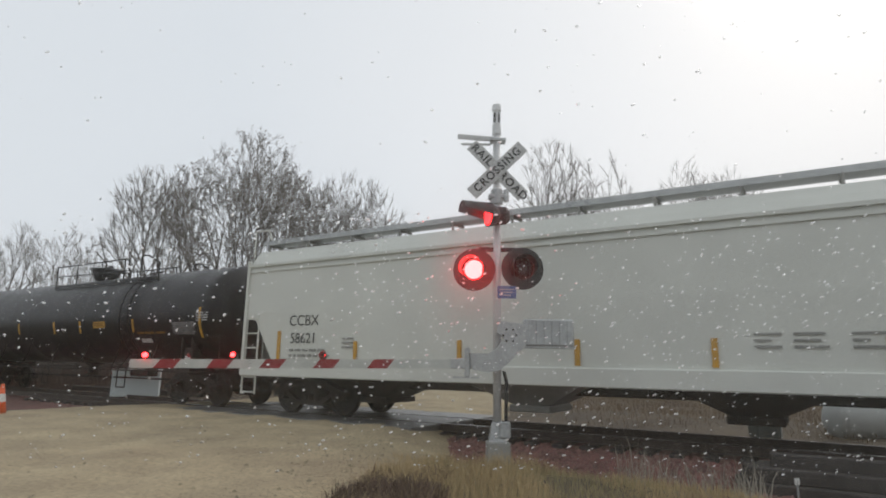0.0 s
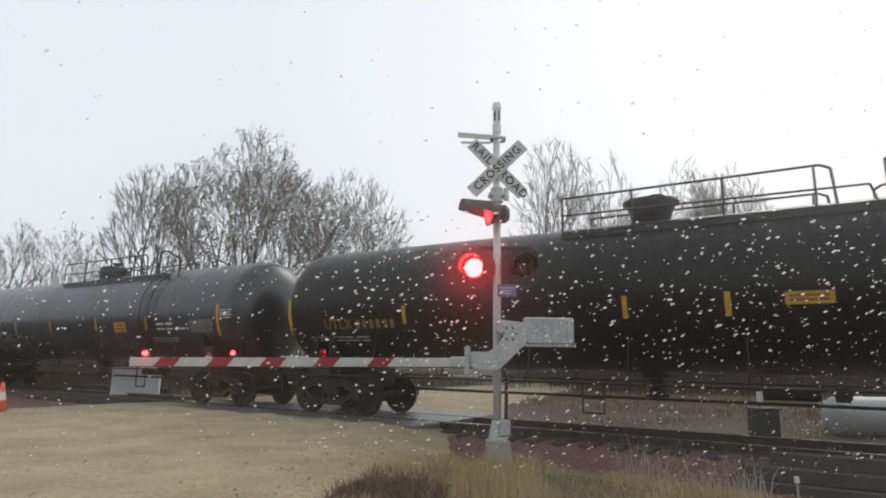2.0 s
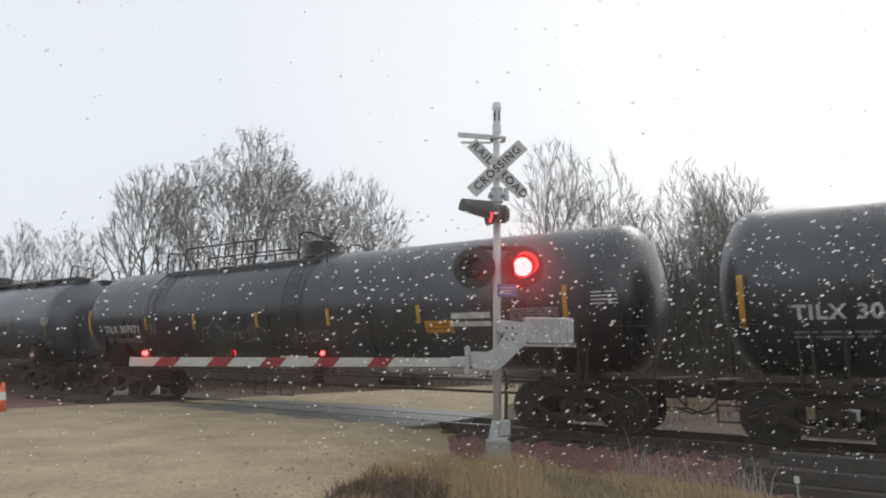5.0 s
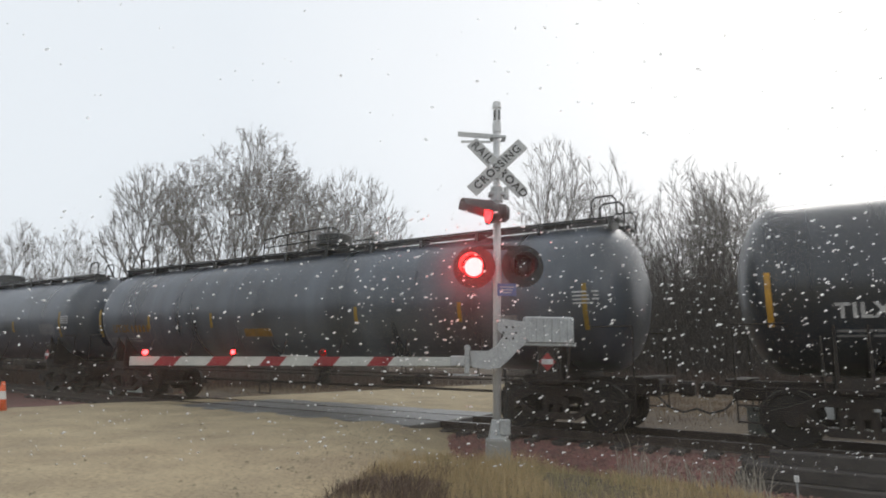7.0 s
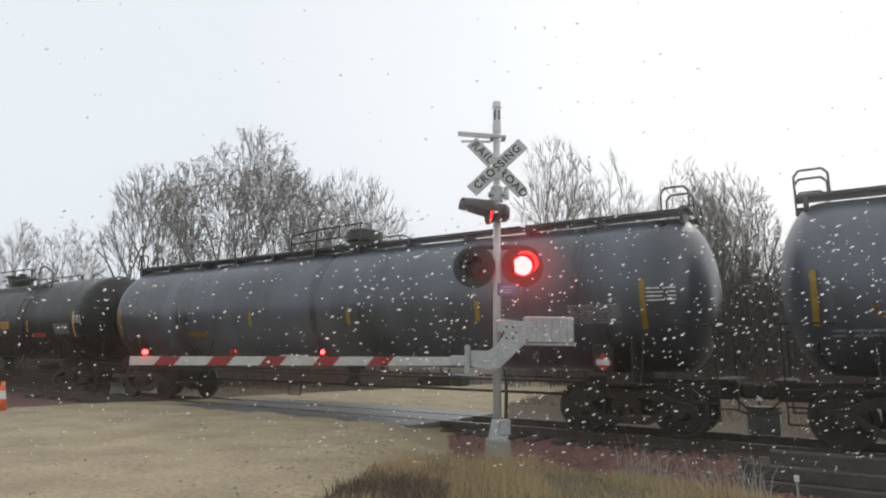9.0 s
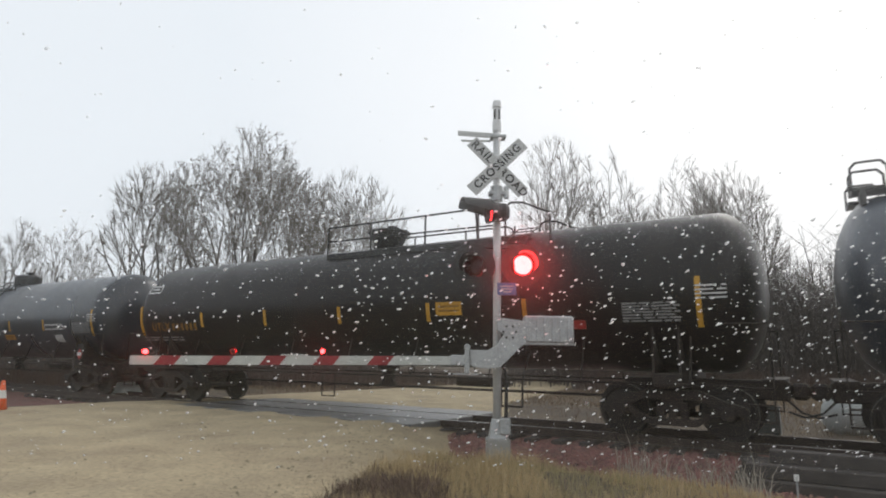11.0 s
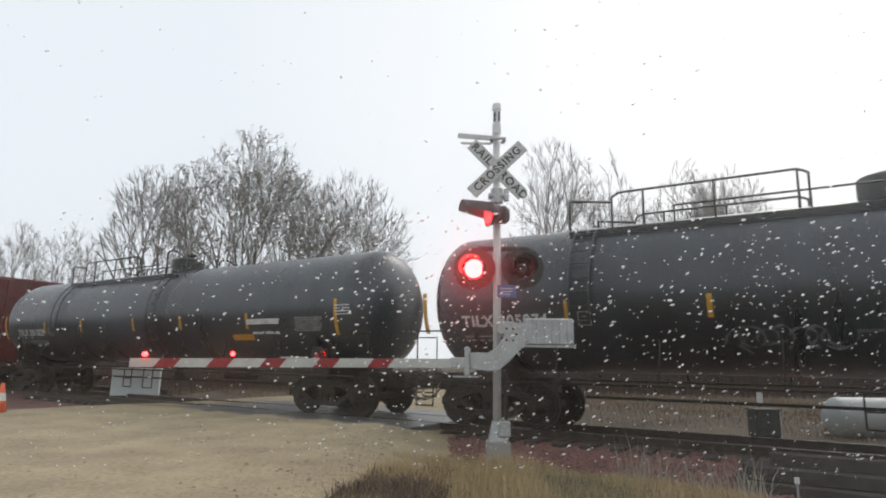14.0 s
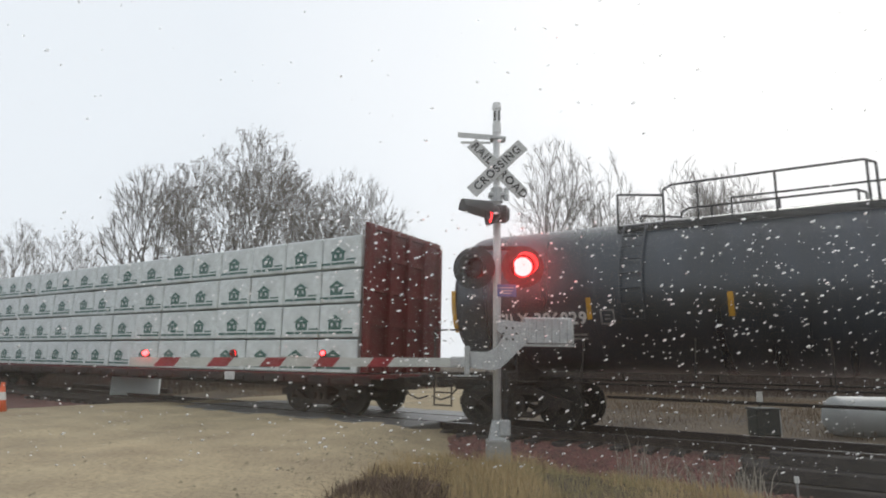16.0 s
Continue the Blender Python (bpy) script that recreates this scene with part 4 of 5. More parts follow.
    for r in range(4):
        for i in range(17):
            b_ = new("lumber_bundle", bme)
            b_.parent = car
            b_.location = (-half + 0.36 + i * w, rng.uniform(-0.02, 0.02), 0.97 + r * (hgt + 0.025))
            slip = rng.uniform(-0.09, 0.09) if i % 4 else rng.uniform(-0.3, -0.2)
            for nm_, me_ in (("print", pme), ("print_gap", ime)):
                g_ = new(nm_, me_)
                g_.parent = b_
                g_.location = (max(-0.09, min(0.09, slip)), 0, rng.uniform(-0.005, 0.005))
            f_ = new("lumber_bundle", bme)
            f_.parent = car
            f_.matrix_basis = Matrix.Translation((-half + 0.36 + (i + 1) * w, 0, 0.97 + r * (hgt + 0.025))) @ pose(0, 0, 0, 0, 0, 180)
    part("identity_plate", box(B(), half - 4.9, half - 4.5, -1.445, -1.43, 0.74, 0.95), "white_text", car)
    return car


lumber_car()

# ---- crossing signal with gate ----
SIG = Vector((0.879, 9.5, 0.066))
FLIPS = []
signal = empty("crossing_signal", Matrix.Translation(SIG))
tagged(signal, "grey railway crossing signal mast with red flashing lamps", "crossing signal")
part("mast", tube(B(), (0, 0, 0.25), (0, 0, 5.05), 0.064, sides=20), "mast", signal, smooth=True)
bm = box(B(), -0.17, 0.19, -0.16, 0.16, -0.3, 0.06, 0.02)
part("foundation", bm, "hopper_dark", signal, "stained concrete foundation")
bm = B()
vs = [bm.verts.new((sx * 0.13, sy * 0.13, 0.05)) for sx, sy in ((-1, -1), (1, -1), (1, 1), (-1, 1))]
ws = [bm.verts.new((sx * 0.08, sy * 0.08, 0.34)) for sx, sy in ((-1, -1), (1, -1), (1, 1), (-1, 1))]
for a in range(4):
    bm.faces.new([vs[a], vs[(a + 1) % 4], ws[(a + 1) % 4], ws[a]])
bm.faces.new(ws)
part("junction_base", bm, "galv", signal)
part("base_hatch", box(B(), 0.02, 0.19, -0.18, -0.07, 0.12, 0.36, 0.02), "galv", signal)
part("cable_conduit", pipe(B(), [(0.13, -0.06, 0.3), (0.14, -0.06, 0.95), (0.1, -0.06, 1.12)], 0.028, 8), "black", signal)
# bell
bm = tube(B(), (0, 0, 5.03), (0, 0, 5.2), 0.075, sides=20)
tube(bm, (0, 0, 5.2), (0, 0, 5.46), 0.06, sides=20)
tube(bm, (0, 0, 5.46), (0, 0, 5.57), 0.078, 0.07, sides=20)
bell = part("bell", bm, "mast", signal, "grey electronic bell housing")
for a in (-0.7, 0.7, 2.2, 3.9):
    part("sound_slot", box(B(), -0.022, 0.022, -0.068, -0.056, 5.24, 5.42, 0.005), "black", bell).rotation_euler = (0, 0, a)
# crossbucks
def crossbuck(m, lettered):
    for ang, words in ((45, (("RAIL", -0.36), ("ROAD", 0.37))), (-45, (("CROSSING", 0.0),))):
        lift = -0.012 if ang < 0 else 0.012
        place = m @ pose(0, lift, 0, 0, ang, 0)
        bm = box(B(), -0.61, 0.61, -0.006, 0.006, -0.114, 0.114, 0.004)
        bmesh.ops.transform(bm, matrix=place, verts=bm.verts)
        blade = part("crossbuck_blade", bm, "sign_white", signal, "dull white crossbuck board")
        if lettered:
            for w, at in words:
                lettering(w, 0.19 if len(w) < 5 else 0.185, place @ Matrix.Translation((at, -0.009, 0)) @ pose(0, 0, 0, 90, 0, 0), "sign_lettering", "black", blade, gap=1.16 if len(w) < 5 else 1.22, bold=0.005)


crossbuck(pose(0.0, -0.11, 4.375, 0, 0, 4), True)
bm = box(B(), -0.66, 0.05, 0.05, 0.07, 4.93, 5.02, 0.006)
bmesh.ops.rotate(bm, cent=(0, 0, 4.97), matrix=Matrix.Rotation(radians(4), 3, "Y"), verts=bm.verts)
part("rear_board", bm, "sign_white", signal, "white board seen almost edge-on")
bm = box(B(), -0.6, -0.1, 0.04, 0.06, 4.86, 4.9, 0.006)
part("rear_board", bm, "sign_white", signal)
part("clamp", box(B(), -0.11, 0.15, -0.1, 0.1, 4.9, 4.95, 0.01), "galv", signal)
part("clamp", box(B(), -0.09, 0.09, -0.105, 0.08, 4.37, 4.47, 0.01), "galv", signal)
bm = tube(B(), (0, 0, 3.82), (0, 0, 4.06), 0.1, sides=14)
box(bm, -0.14, 0.16, -0.09, 0.09, 3.9, 3.98, 0.02)
tube(bm, (0.15, -0.05, 3.85), (0.15, -0.05, 4.05), 0.045, sides=10)
part("junction_box", bm, "galv", signal)


def lamp(place, plate_r, lit_first, name="flashing_lamp", hood=0.3, span=(0.74, 0.6), core="lens_core"):
    """Round backplate, bowl, hood, and a turning disc whose one face glows; local -y is the front."""
    turn = pose(0, 0, 0, 0, 0, -90)
    bm = lathe(B(), [(-0.01, 0.17), (-0.02, plate_r - 0.02), (0.0, plate_r), (0.012, plate_r), (0.012, 0.2), (0.004, 0.17)], place @ turn, 36)
    plate = part(name, bm, "black", signal, "round black lamp with hood and red lens")
    bowl = [(-0.17 * math.cos(math.pi / 2 * i / 6), 0.17 * math.sin(math.pi / 2 * i / 6)) for i in range(7)]
    bowl += [(-0.182 * math.cos(math.pi / 2 * i / 6), 0.182 * math.sin(math.pi / 2 * i / 6)) for i in range(6, -1, -1)]
    part("lamp_housing", lathe(B(), bowl, place @ turn, 24), "black", plate)
    bm = B()
    n = 22
    vv = []
    for d, share in zip((0.01, hood), span):
        ring = []
        for i in range(n + 1):
            a = math.pi / 2 + (i / n - 0.5) * 2 * math.pi * share
            ring.append([bm.verts.new(place @ Vector((r * math.cos(a), -d, r * math.sin(a)))) for r in (0.19, 0.197)])
        vv.append(ring)
    for i in range(n):
        bm.faces.new([vv[0][i][0], vv[0][i + 1][0], vv[1][i + 1][0], vv[1][i][0]])
        bm.faces.new([vv[0][i + 1][1], vv[0][i][1], vv[1][i][1], vv[1][i + 1][1]])
        bm.faces.new([vv[1][i][0], vv[1][i + 1][0], vv[1][i + 1][1], vv[1][i][1]])
    part("hood", bm, "black", plate)
    disc(place @ Matrix.Translation((0, -0.004, 0)), 0.169, lit_first, core)


def disc(place, r, lit_first, core="lens_core"):
    """A thin disc that turns about its upright axis: glowing lens in front, dark red glass behind."""
    bm = B()
    fr = lathe(bm, [(0.012, 0), (0.024, r * 0.5), (0.02, r * 0.9)], pose(0, 0, 0, 0, 0, -90), 24)
    for f in bm.faces:
        f.material_index = 0
    k = len(bm.faces)
    lathe(bm, [(0.02, r * 0.9), (0.004, r * 0.97)], pose(0, 0, 0, 0, 0, -90), 24)
    bm.faces.ensure_lookup_table()
    for f in bm.faces[k:]:
        f.material_index = 1
    k = len(bm.faces)
    lathe(bm, [(0.004, r * 0.97), (0.004, r), (-0.004, r), (-0.024, r * 0.5), (-0.026, 0)], pose(0, 0, 0, 0, 0, -90), 24)
    bm.faces.ensure_lookup_table()
    for f in bm.faces[k:]:
        f.material_index = 2
    ob = part("lamp_disc", bm, core, signal, "red lamp lens, glowing on its front")
    ob.data.materials.append(M["lens_lit"])
    ob.data.materials.append(M["lens_dark"])
    FLIPS.append((ob, place, lit_first))


part("lamp_arm", box(B(), -0.3, 0.3, -0.02, 0.04, 3.02, 3.09, 0.01), "black", signal)
lamp(pose(-0.37, -0.02, 2.715, 0, 0, -14), 0.345, True)
lamp(pose(0.41, -0.02, 2.745, 0, 0, 4), 0.345, False)
lamp(pose(-0.15, -0.3, 3.56, 0, 0, -74), 0.205, True, hood=0.46, span=(0.56, 0.4), core="lens_lit")
lamp(pose(-0.08, 0.22, 3.70, 0, 0, -72), 0.205, False, hood=0.4, span=(0.56, 0.4), core="lens_lit")
part("lamp_housing", lathe(B(), [(-0.16, 0), (-0.16, 0.1), (-0.1, 0.15), (0.1, 0.15), (0.16, 0.1), (0.16, 0)], pose(0.03, -0.1, 3.6), 18), "black", signal)
part("lamp_arm", box(B(), -0.05, 0.05, -0.34, 0.34, 3.58, 3.66, 0.01), "black", signal)
blue = part("blue_sign", box(B(), 0.0, 0.3, -0.085, -0.075, 2.25, 2.45, 0.004), "blue", signal, "small blue notice plate with pale print")
for i, (a, b) in enumerate(((0.04, 0.26), (0.05, 0.24), (0.08, 0.22))):
    part("print_bar", box(B(), a, b, -0.0885, -0.084, 2.385 - i * 0.045, 2.40 - i * 0.045), "sign_white", blue)
# gate mechanism: ribbed counterweight box, S-shaped arm bracket
bm = box(B(), 0.4, 1.17, -0.26, -0.02, 1.5, 1.92, 0.025)
mech = part("gate_mechanism", bm, "galv", signal, "ribbed galvanised gate counterweight box")
for i in range(6):
    x = 0.46 + i * 0.12
    part("rib", box(B(), x, x + 0.03, -0.285, -0.255, 1.52, 1.9, 0.006), "galv", mech)
part("flange", box(B(), 0.38, 1.19, -0.24, -0.04, 1.47, 1.505, 0.006), "galv", mech)
pts_t = [(-0.44, 1.38), (-0.16, 1.38), (-0.02, 1.46), (0.08, 1.62), (-0.02, 1.7), (-0.02, 1.88), (0.1, 1.87), (0.42, 1.83), (0.42, 1.5), (0.3, 1.4), (0.15, 1.24), (0.02, 1.13), (-0.15, 1.1), (-0.4, 1.13)]
bm = B()
a_ = [bm.verts.new((x, -0.27, z)) for x, z in pts_t]
b_ = [bm.verts.new((x, -0.12, z)) for x, z in pts_t]
bm.faces.new(a_)
bm.faces.new(list(reversed(b_)))
for i in range(len(pts_t)):
    j = (i + 1) % len(pts_t)
    bm.faces.new([a_[j], a_[i], b_[i], b_[j]])
bmesh.ops.recalc_face_normals(bm, faces=bm.faces)
bmesh.ops.triangulate(bm, faces=[f for f in bm.faces if len(f.verts) > 4])
br = part("arm_bracket", bm, "galv", signal, "S-shaped galvanised arm bracket")
for i in range(6):
    an = i * math.pi / 3
    part("bolt", tube(B(), (0.17 + 0.1 * math.cos(an), -0.29, 1.66 + 0.1 * math.sin(an)), (0.17 + 0.1 * math.cos(an), -0.26, 1.66 + 0.1 * math.sin(an)), 0.018, sides=6), "under", br)
bm = box(B(), -0.74, -0.4, -0.24, -0.16, 1.14, 1.3, 0.015)
box(bm, -0.52, -0.44, -0.26, -0.14, 1.02, 1.42, 0.015)
tube(bm, (-0.48, -0.27, 1.42), (-0.48, -0.2, 1.42), 0.05, sides=12)
box(bm, -0.7, -0.3, -0.22, -0.18, 1.0, 1.025)
part("arm_adapter", bm, "galv", signal)

# gate arm, lowered
arm = empty("gate_arm", Matrix.Translation(SIG + Vector((0, -0.2, 0))))
tagged(arm, "lowered crossing gate arm with slanted red and white stripes", "gate arm")
def arm_z(x):
    return 1.212 + (x + 0.71) * 0.0136


bm = B()
ends = [(-5.66, 0.067), (-0.62, 0.067)]
vs = [bm.verts.new((x, y, arm_z(x) + sz * 0.068)) for x, _ in ends for y, sz in ((-0.03, -1), (0.03, -1), (0.03, 1), (-0.03, 1))]
for a in range(4):
    bm.faces.new([vs[a], vs[(a + 1) % 4], vs[4 + (a + 1) % 4], vs[4 + a]])
bm.faces.new(list(reversed(vs[:4])))
bm.faces.new(vs[4:])
bmesh.ops.recalc_face_normals(bm, faces=bm.faces)
part("boom", bm, "arm_white", arm)
for x0 in (-5.29, -4.48, -3.67, -2.85, -2.02):
    bm = B()
    w, lean = 0.31, 0.11
    q = [(x0, -0.0695), (x0 + w, -0.0695), (x0 + w + lean, 0.0695), (x0 + lean, 0.0695)]
    f0 = [bm.verts.new((x, -0.034, arm_z(x) + z)) for x, z in q]
    f1 = [bm.verts.new((x, 0.034, arm_z(x) + z)) for x, z in q]
    bm.faces.new(f0)
    bm.faces.new(list(reversed(f1)))
    for i in range(4):
        bm.faces.new([f0[(i + 1) % 4], f0[i], f1[i], f1[(i + 1) % 4]])
    bmesh.ops.recalc_face_normals(bm, faces=bm.faces)
    part("red_stripe", bm, "arm_red", arm, "red reflective stripe")
part("splice_plate", box(B(), -3.35, -2.95, -0.04, 0.04, arm_z(-3.1) + 0.066, arm_z(-3.1) + 0.09, 0.005), "arm_white", arm)
for x in (-5.42, -4.07, -2.7):
    z = arm_z(x) + 0.07
    lampo = part("arm_lamp", box(B(), x - 0.05, x + 0.05, -0.03, 0.03, z, z + 0.05, 0.01), "black", arm, "small red arm lamp")
ob = part("tip_lamp", tube(B(), (-5.42, -0.075, arm_z(-5.42) + 0.13), (-5.42, -0.03, arm_z(-5.42) + 0.13), 0.036, sides=16), "lens_small", arm, "glowing red lamp at the arm's tip")
for x, first in ((-4.07, True), (-2.7, False)):
    z = arm_z(x) + 0.135
    bowl = [(-0.052 * math.cos(math.pi / 2 * i / 5), 0.052 * math.sin(math.pi / 2 * i / 5)) for i in range(6)]
    bowl += [(-0.058 * math.cos(math.pi / 2 * i / 5), 0.058 * math.sin(math.pi / 2 * i / 5)) for i in range(5, -1, -1)]
    part("lamp_shell", lathe(B(), bowl, pose(x, -0.06, z, 0, 0, -90), 18), "lens_dark", arm)
    disc(Matrix.Translation((x, -0.26, z)), 0.038, first, "lens_small")

# ---- other things beside the track ----
cone = empty("traffic_cone", Matrix.Translation((-10.2, 14.2, -0.06)))
tagged(cone, "orange traffic cone with a white collar on gravel", "traffic cone")
part("cone_base", box(B(), -0.19, 0.19, -0.19, 0.19, 0, 0.035, 0.01), "cone", cone)
part("cone_body", lathe(B(), [(0.03, 0.0), (0.03, 0.15), (0.3, 0.105), (0.72, 0.035), (0.72, 0)], pose(0, 0, 0, 0, -90, 0), 20), "cone", cone, smooth=True)
part("collar", lathe(B(), [(0.32, 0.105), (0.5, 0.075), (0.5, 0.06), (0.32, 0.09)], pose(0, 0, 0, 0, -90, 0), 20), "white_paint", cone)

cabinet = empty("equipment_cabinet", Matrix.Translation((-11.35, 22.7, 0.04)) @ pose(0, 0, 0, 0, 0, 20))
tagged(cabinet, "pale blue-grey metal cabinet beyond the track", "cabinet")
part("body", box(B(), -0.8, 0.8, -0.3, 0.3, -0.12, 0.8, 0.02), "cabinet", cabinet)
part("lid", box(B(), -0.84, 0.84, -0.34, 0.34, 0.8, 0.87, 0.015), "cabinet", cabinet)
for x0, x1 in ((-0.74, -0.02), (0.02, 0.74)):
    door = part("door", box(B(), x0, x1, -0.315, -0.3, 0.04, 0.74, 0.006), "cabinet", cabinet)
    part("latch", box(B(), (x0 + x1) / 2 - 0.05, (x0 + x1) / 2 + 0.05, -0.33, -0.314, 0.62, 0.66, 0.004), "galv", door)

propane = empty("propane_tank", Matrix.Translation((11.25, 15.0, -0.03)) @ pose(0, 0, 0, 0, 0, -4))
tagged(propane, "grey-white horizontal gas tank on low saddles", "gas tank")
prof = [(-1.75 + 0.3 * (1 - math.cos(math.pi / 2 * i / 7)), 0.54 * math.sin(math.pi / 2 * i / 7)) for i in range(8)]
prof += [(1.75 - 0.3 * (1 - math.cos(math.pi / 2 * i / 7)), 0.54 * math.sin(math.pi / 2 * i / 7)) for i in range(7, -1, -1)]
part("tank_shell", lathe(B(), prof, pose(0, 0, -0.03 + 0.12), 36), "propane", propane, smooth=True)
for x in (-1.0, 1.0):
    part("saddle", box(B(), x - 0.12, x + 0.12, -0.4, 0.4, -0.6, -0.3, 0.02), "hopper_dark", propane)
part("valve_dome", lathe(B(), [(0, 0), (0, 0.2), (0.14, 0.2), (0.2, 0.1), (0.2, 0)], pose(0, 0, 0.6, 0, -90, 0), 16), "propane", propane)

pile = [(0.35 + 2.75 * c + random.uniform(-.15, .15), 9.35 + 0.27 * r, -0.3, random.uniform(-3, 3)) for c in range(3) for r in range(4)]
pile += [(0.4 + 2.75 * c + random.uniform(-.15, .15), 9.5 + 0.27 * r, -0.12, random.uniform(-4, 4)) for c in range(3) for r in range(3)]
pile += [(0.7 + 2.6 * c, 9.75, 0.05, random.uniform(-4, 4)) for c in range(2)]
for s, o, z, t in pile:
    t_ = part("old_tie", box(B(), -1.3, 1.3, -0.125, 0.125, -0.09, 0.09, 0.015), "tie")
    t_.matrix_world = track_pose(s, o, z, t)
    tagged(t_, "discarded black timber tie piled beside the track", "timber", "pile of old ties")
relay = empty("relay_box", Matrix.Translation((7.85, 14.9, -0.45)) @ pose(0, 0, 0, 0, 0, 6))
tagged(relay, "dark grey-green metal box on short legs beyond the track", "relay box")
part("body", box(B(), -0.3, 0.3, -0.2, 0.2, 0.12, 0.72, 0.02), "ladder_grey", relay)
part("lid", box(B(), -0.33, 0.33, -0.23, 0.23, 0.72, 0.76, 0.01), "ladder_grey", relay)
part("conduit", pipe(B(), [(0.42, 0, 0), (0.42, 0, 0.7), (0.3, 0, 0.7)], 0.025, 8), "galv", relay)
for x in (-0.24, 0.24):
    part("leg", box(B(), x - 0.03, x + 0.03, -0.18, 0.18, 0, 0.12), "under", relay)
post = empty("marker_post", Matrix.Translation((8.3, 15.9, -0.45)))
tagged(post, "thin dark post with a small white plate beyond the track", "marker post")
part("post", tube(B(), (0, 0, 0), (0, 0, 0.9), 0.025, sides=8), "under", post)
part("plate", box(B(), -0.08, 0.08, -0.04, -0.026, 0.84, 1.1, 0.004), "white_paint", post)
pv = part("white_pipe", pipe(B(), [spot(0.2 + 0.35 * i, 9.05 - 0.03 * i - 0.05 * math.sin(i), -0.33) for i in range(8)], 0.03, 8), "white_paint")
tagged(pv, "bent white plastic pipe lying on the ground", "pipe")
st = empty("marker_stake", Matrix.Translation(spot(-0.28, 9.0, -0.42)))
tagged(st, "thin grey marker stake with a pale tag", "stake")
part("stake", tube(B(), (0, 0, 0), (0, 0, 0.34), 0.012, sides=8), "galv", st)
part("tag", box(B(), -0.03, 0.03, -0.01, 0.01, 0.28, 0.36, 0.003), "white_paint", st)
for i, (s, o, ln, t) in enumerate(((-24.5, 14.6, 3.4, 3), (-24.2, 14.95, 3.2, -2), (-22.9, 14.7, 2.6, 8), (-26.8, 14.8, 3.0, 4))):
    t_ = part("stacked_timber", box(B(), -ln / 2, ln / 2, -0.13, 0.13, 0, 0.2, 0.02), "tie")
    t_.matrix_world = track_pose(s, o, -0.12, t)
    tagged(t_, "dark old timber lying beyond the track", "timber", "timbers beyond the track")

# ---- bare trees ----
def limb(vs, fs, p, q, r0, r1, sides):
    way = (q - p)
    if way.length < 1e-5:
        return
    side = way.orthogonal().normalized()
    up = way.normalized().cross(side)
    k = len(vs)
    for c, r in ((p, r0), (q, r1)):
        for i in range(sides):
            a = 2 * math.pi * i / sides
            vs.append(c + side * (r * math.cos(a)) + up * (r * math.sin(a)))
    for i in range(sides):
        j = (i + 1) % sides
        fs.append((k + i, k + j, k + sides + j, k + sides + i))


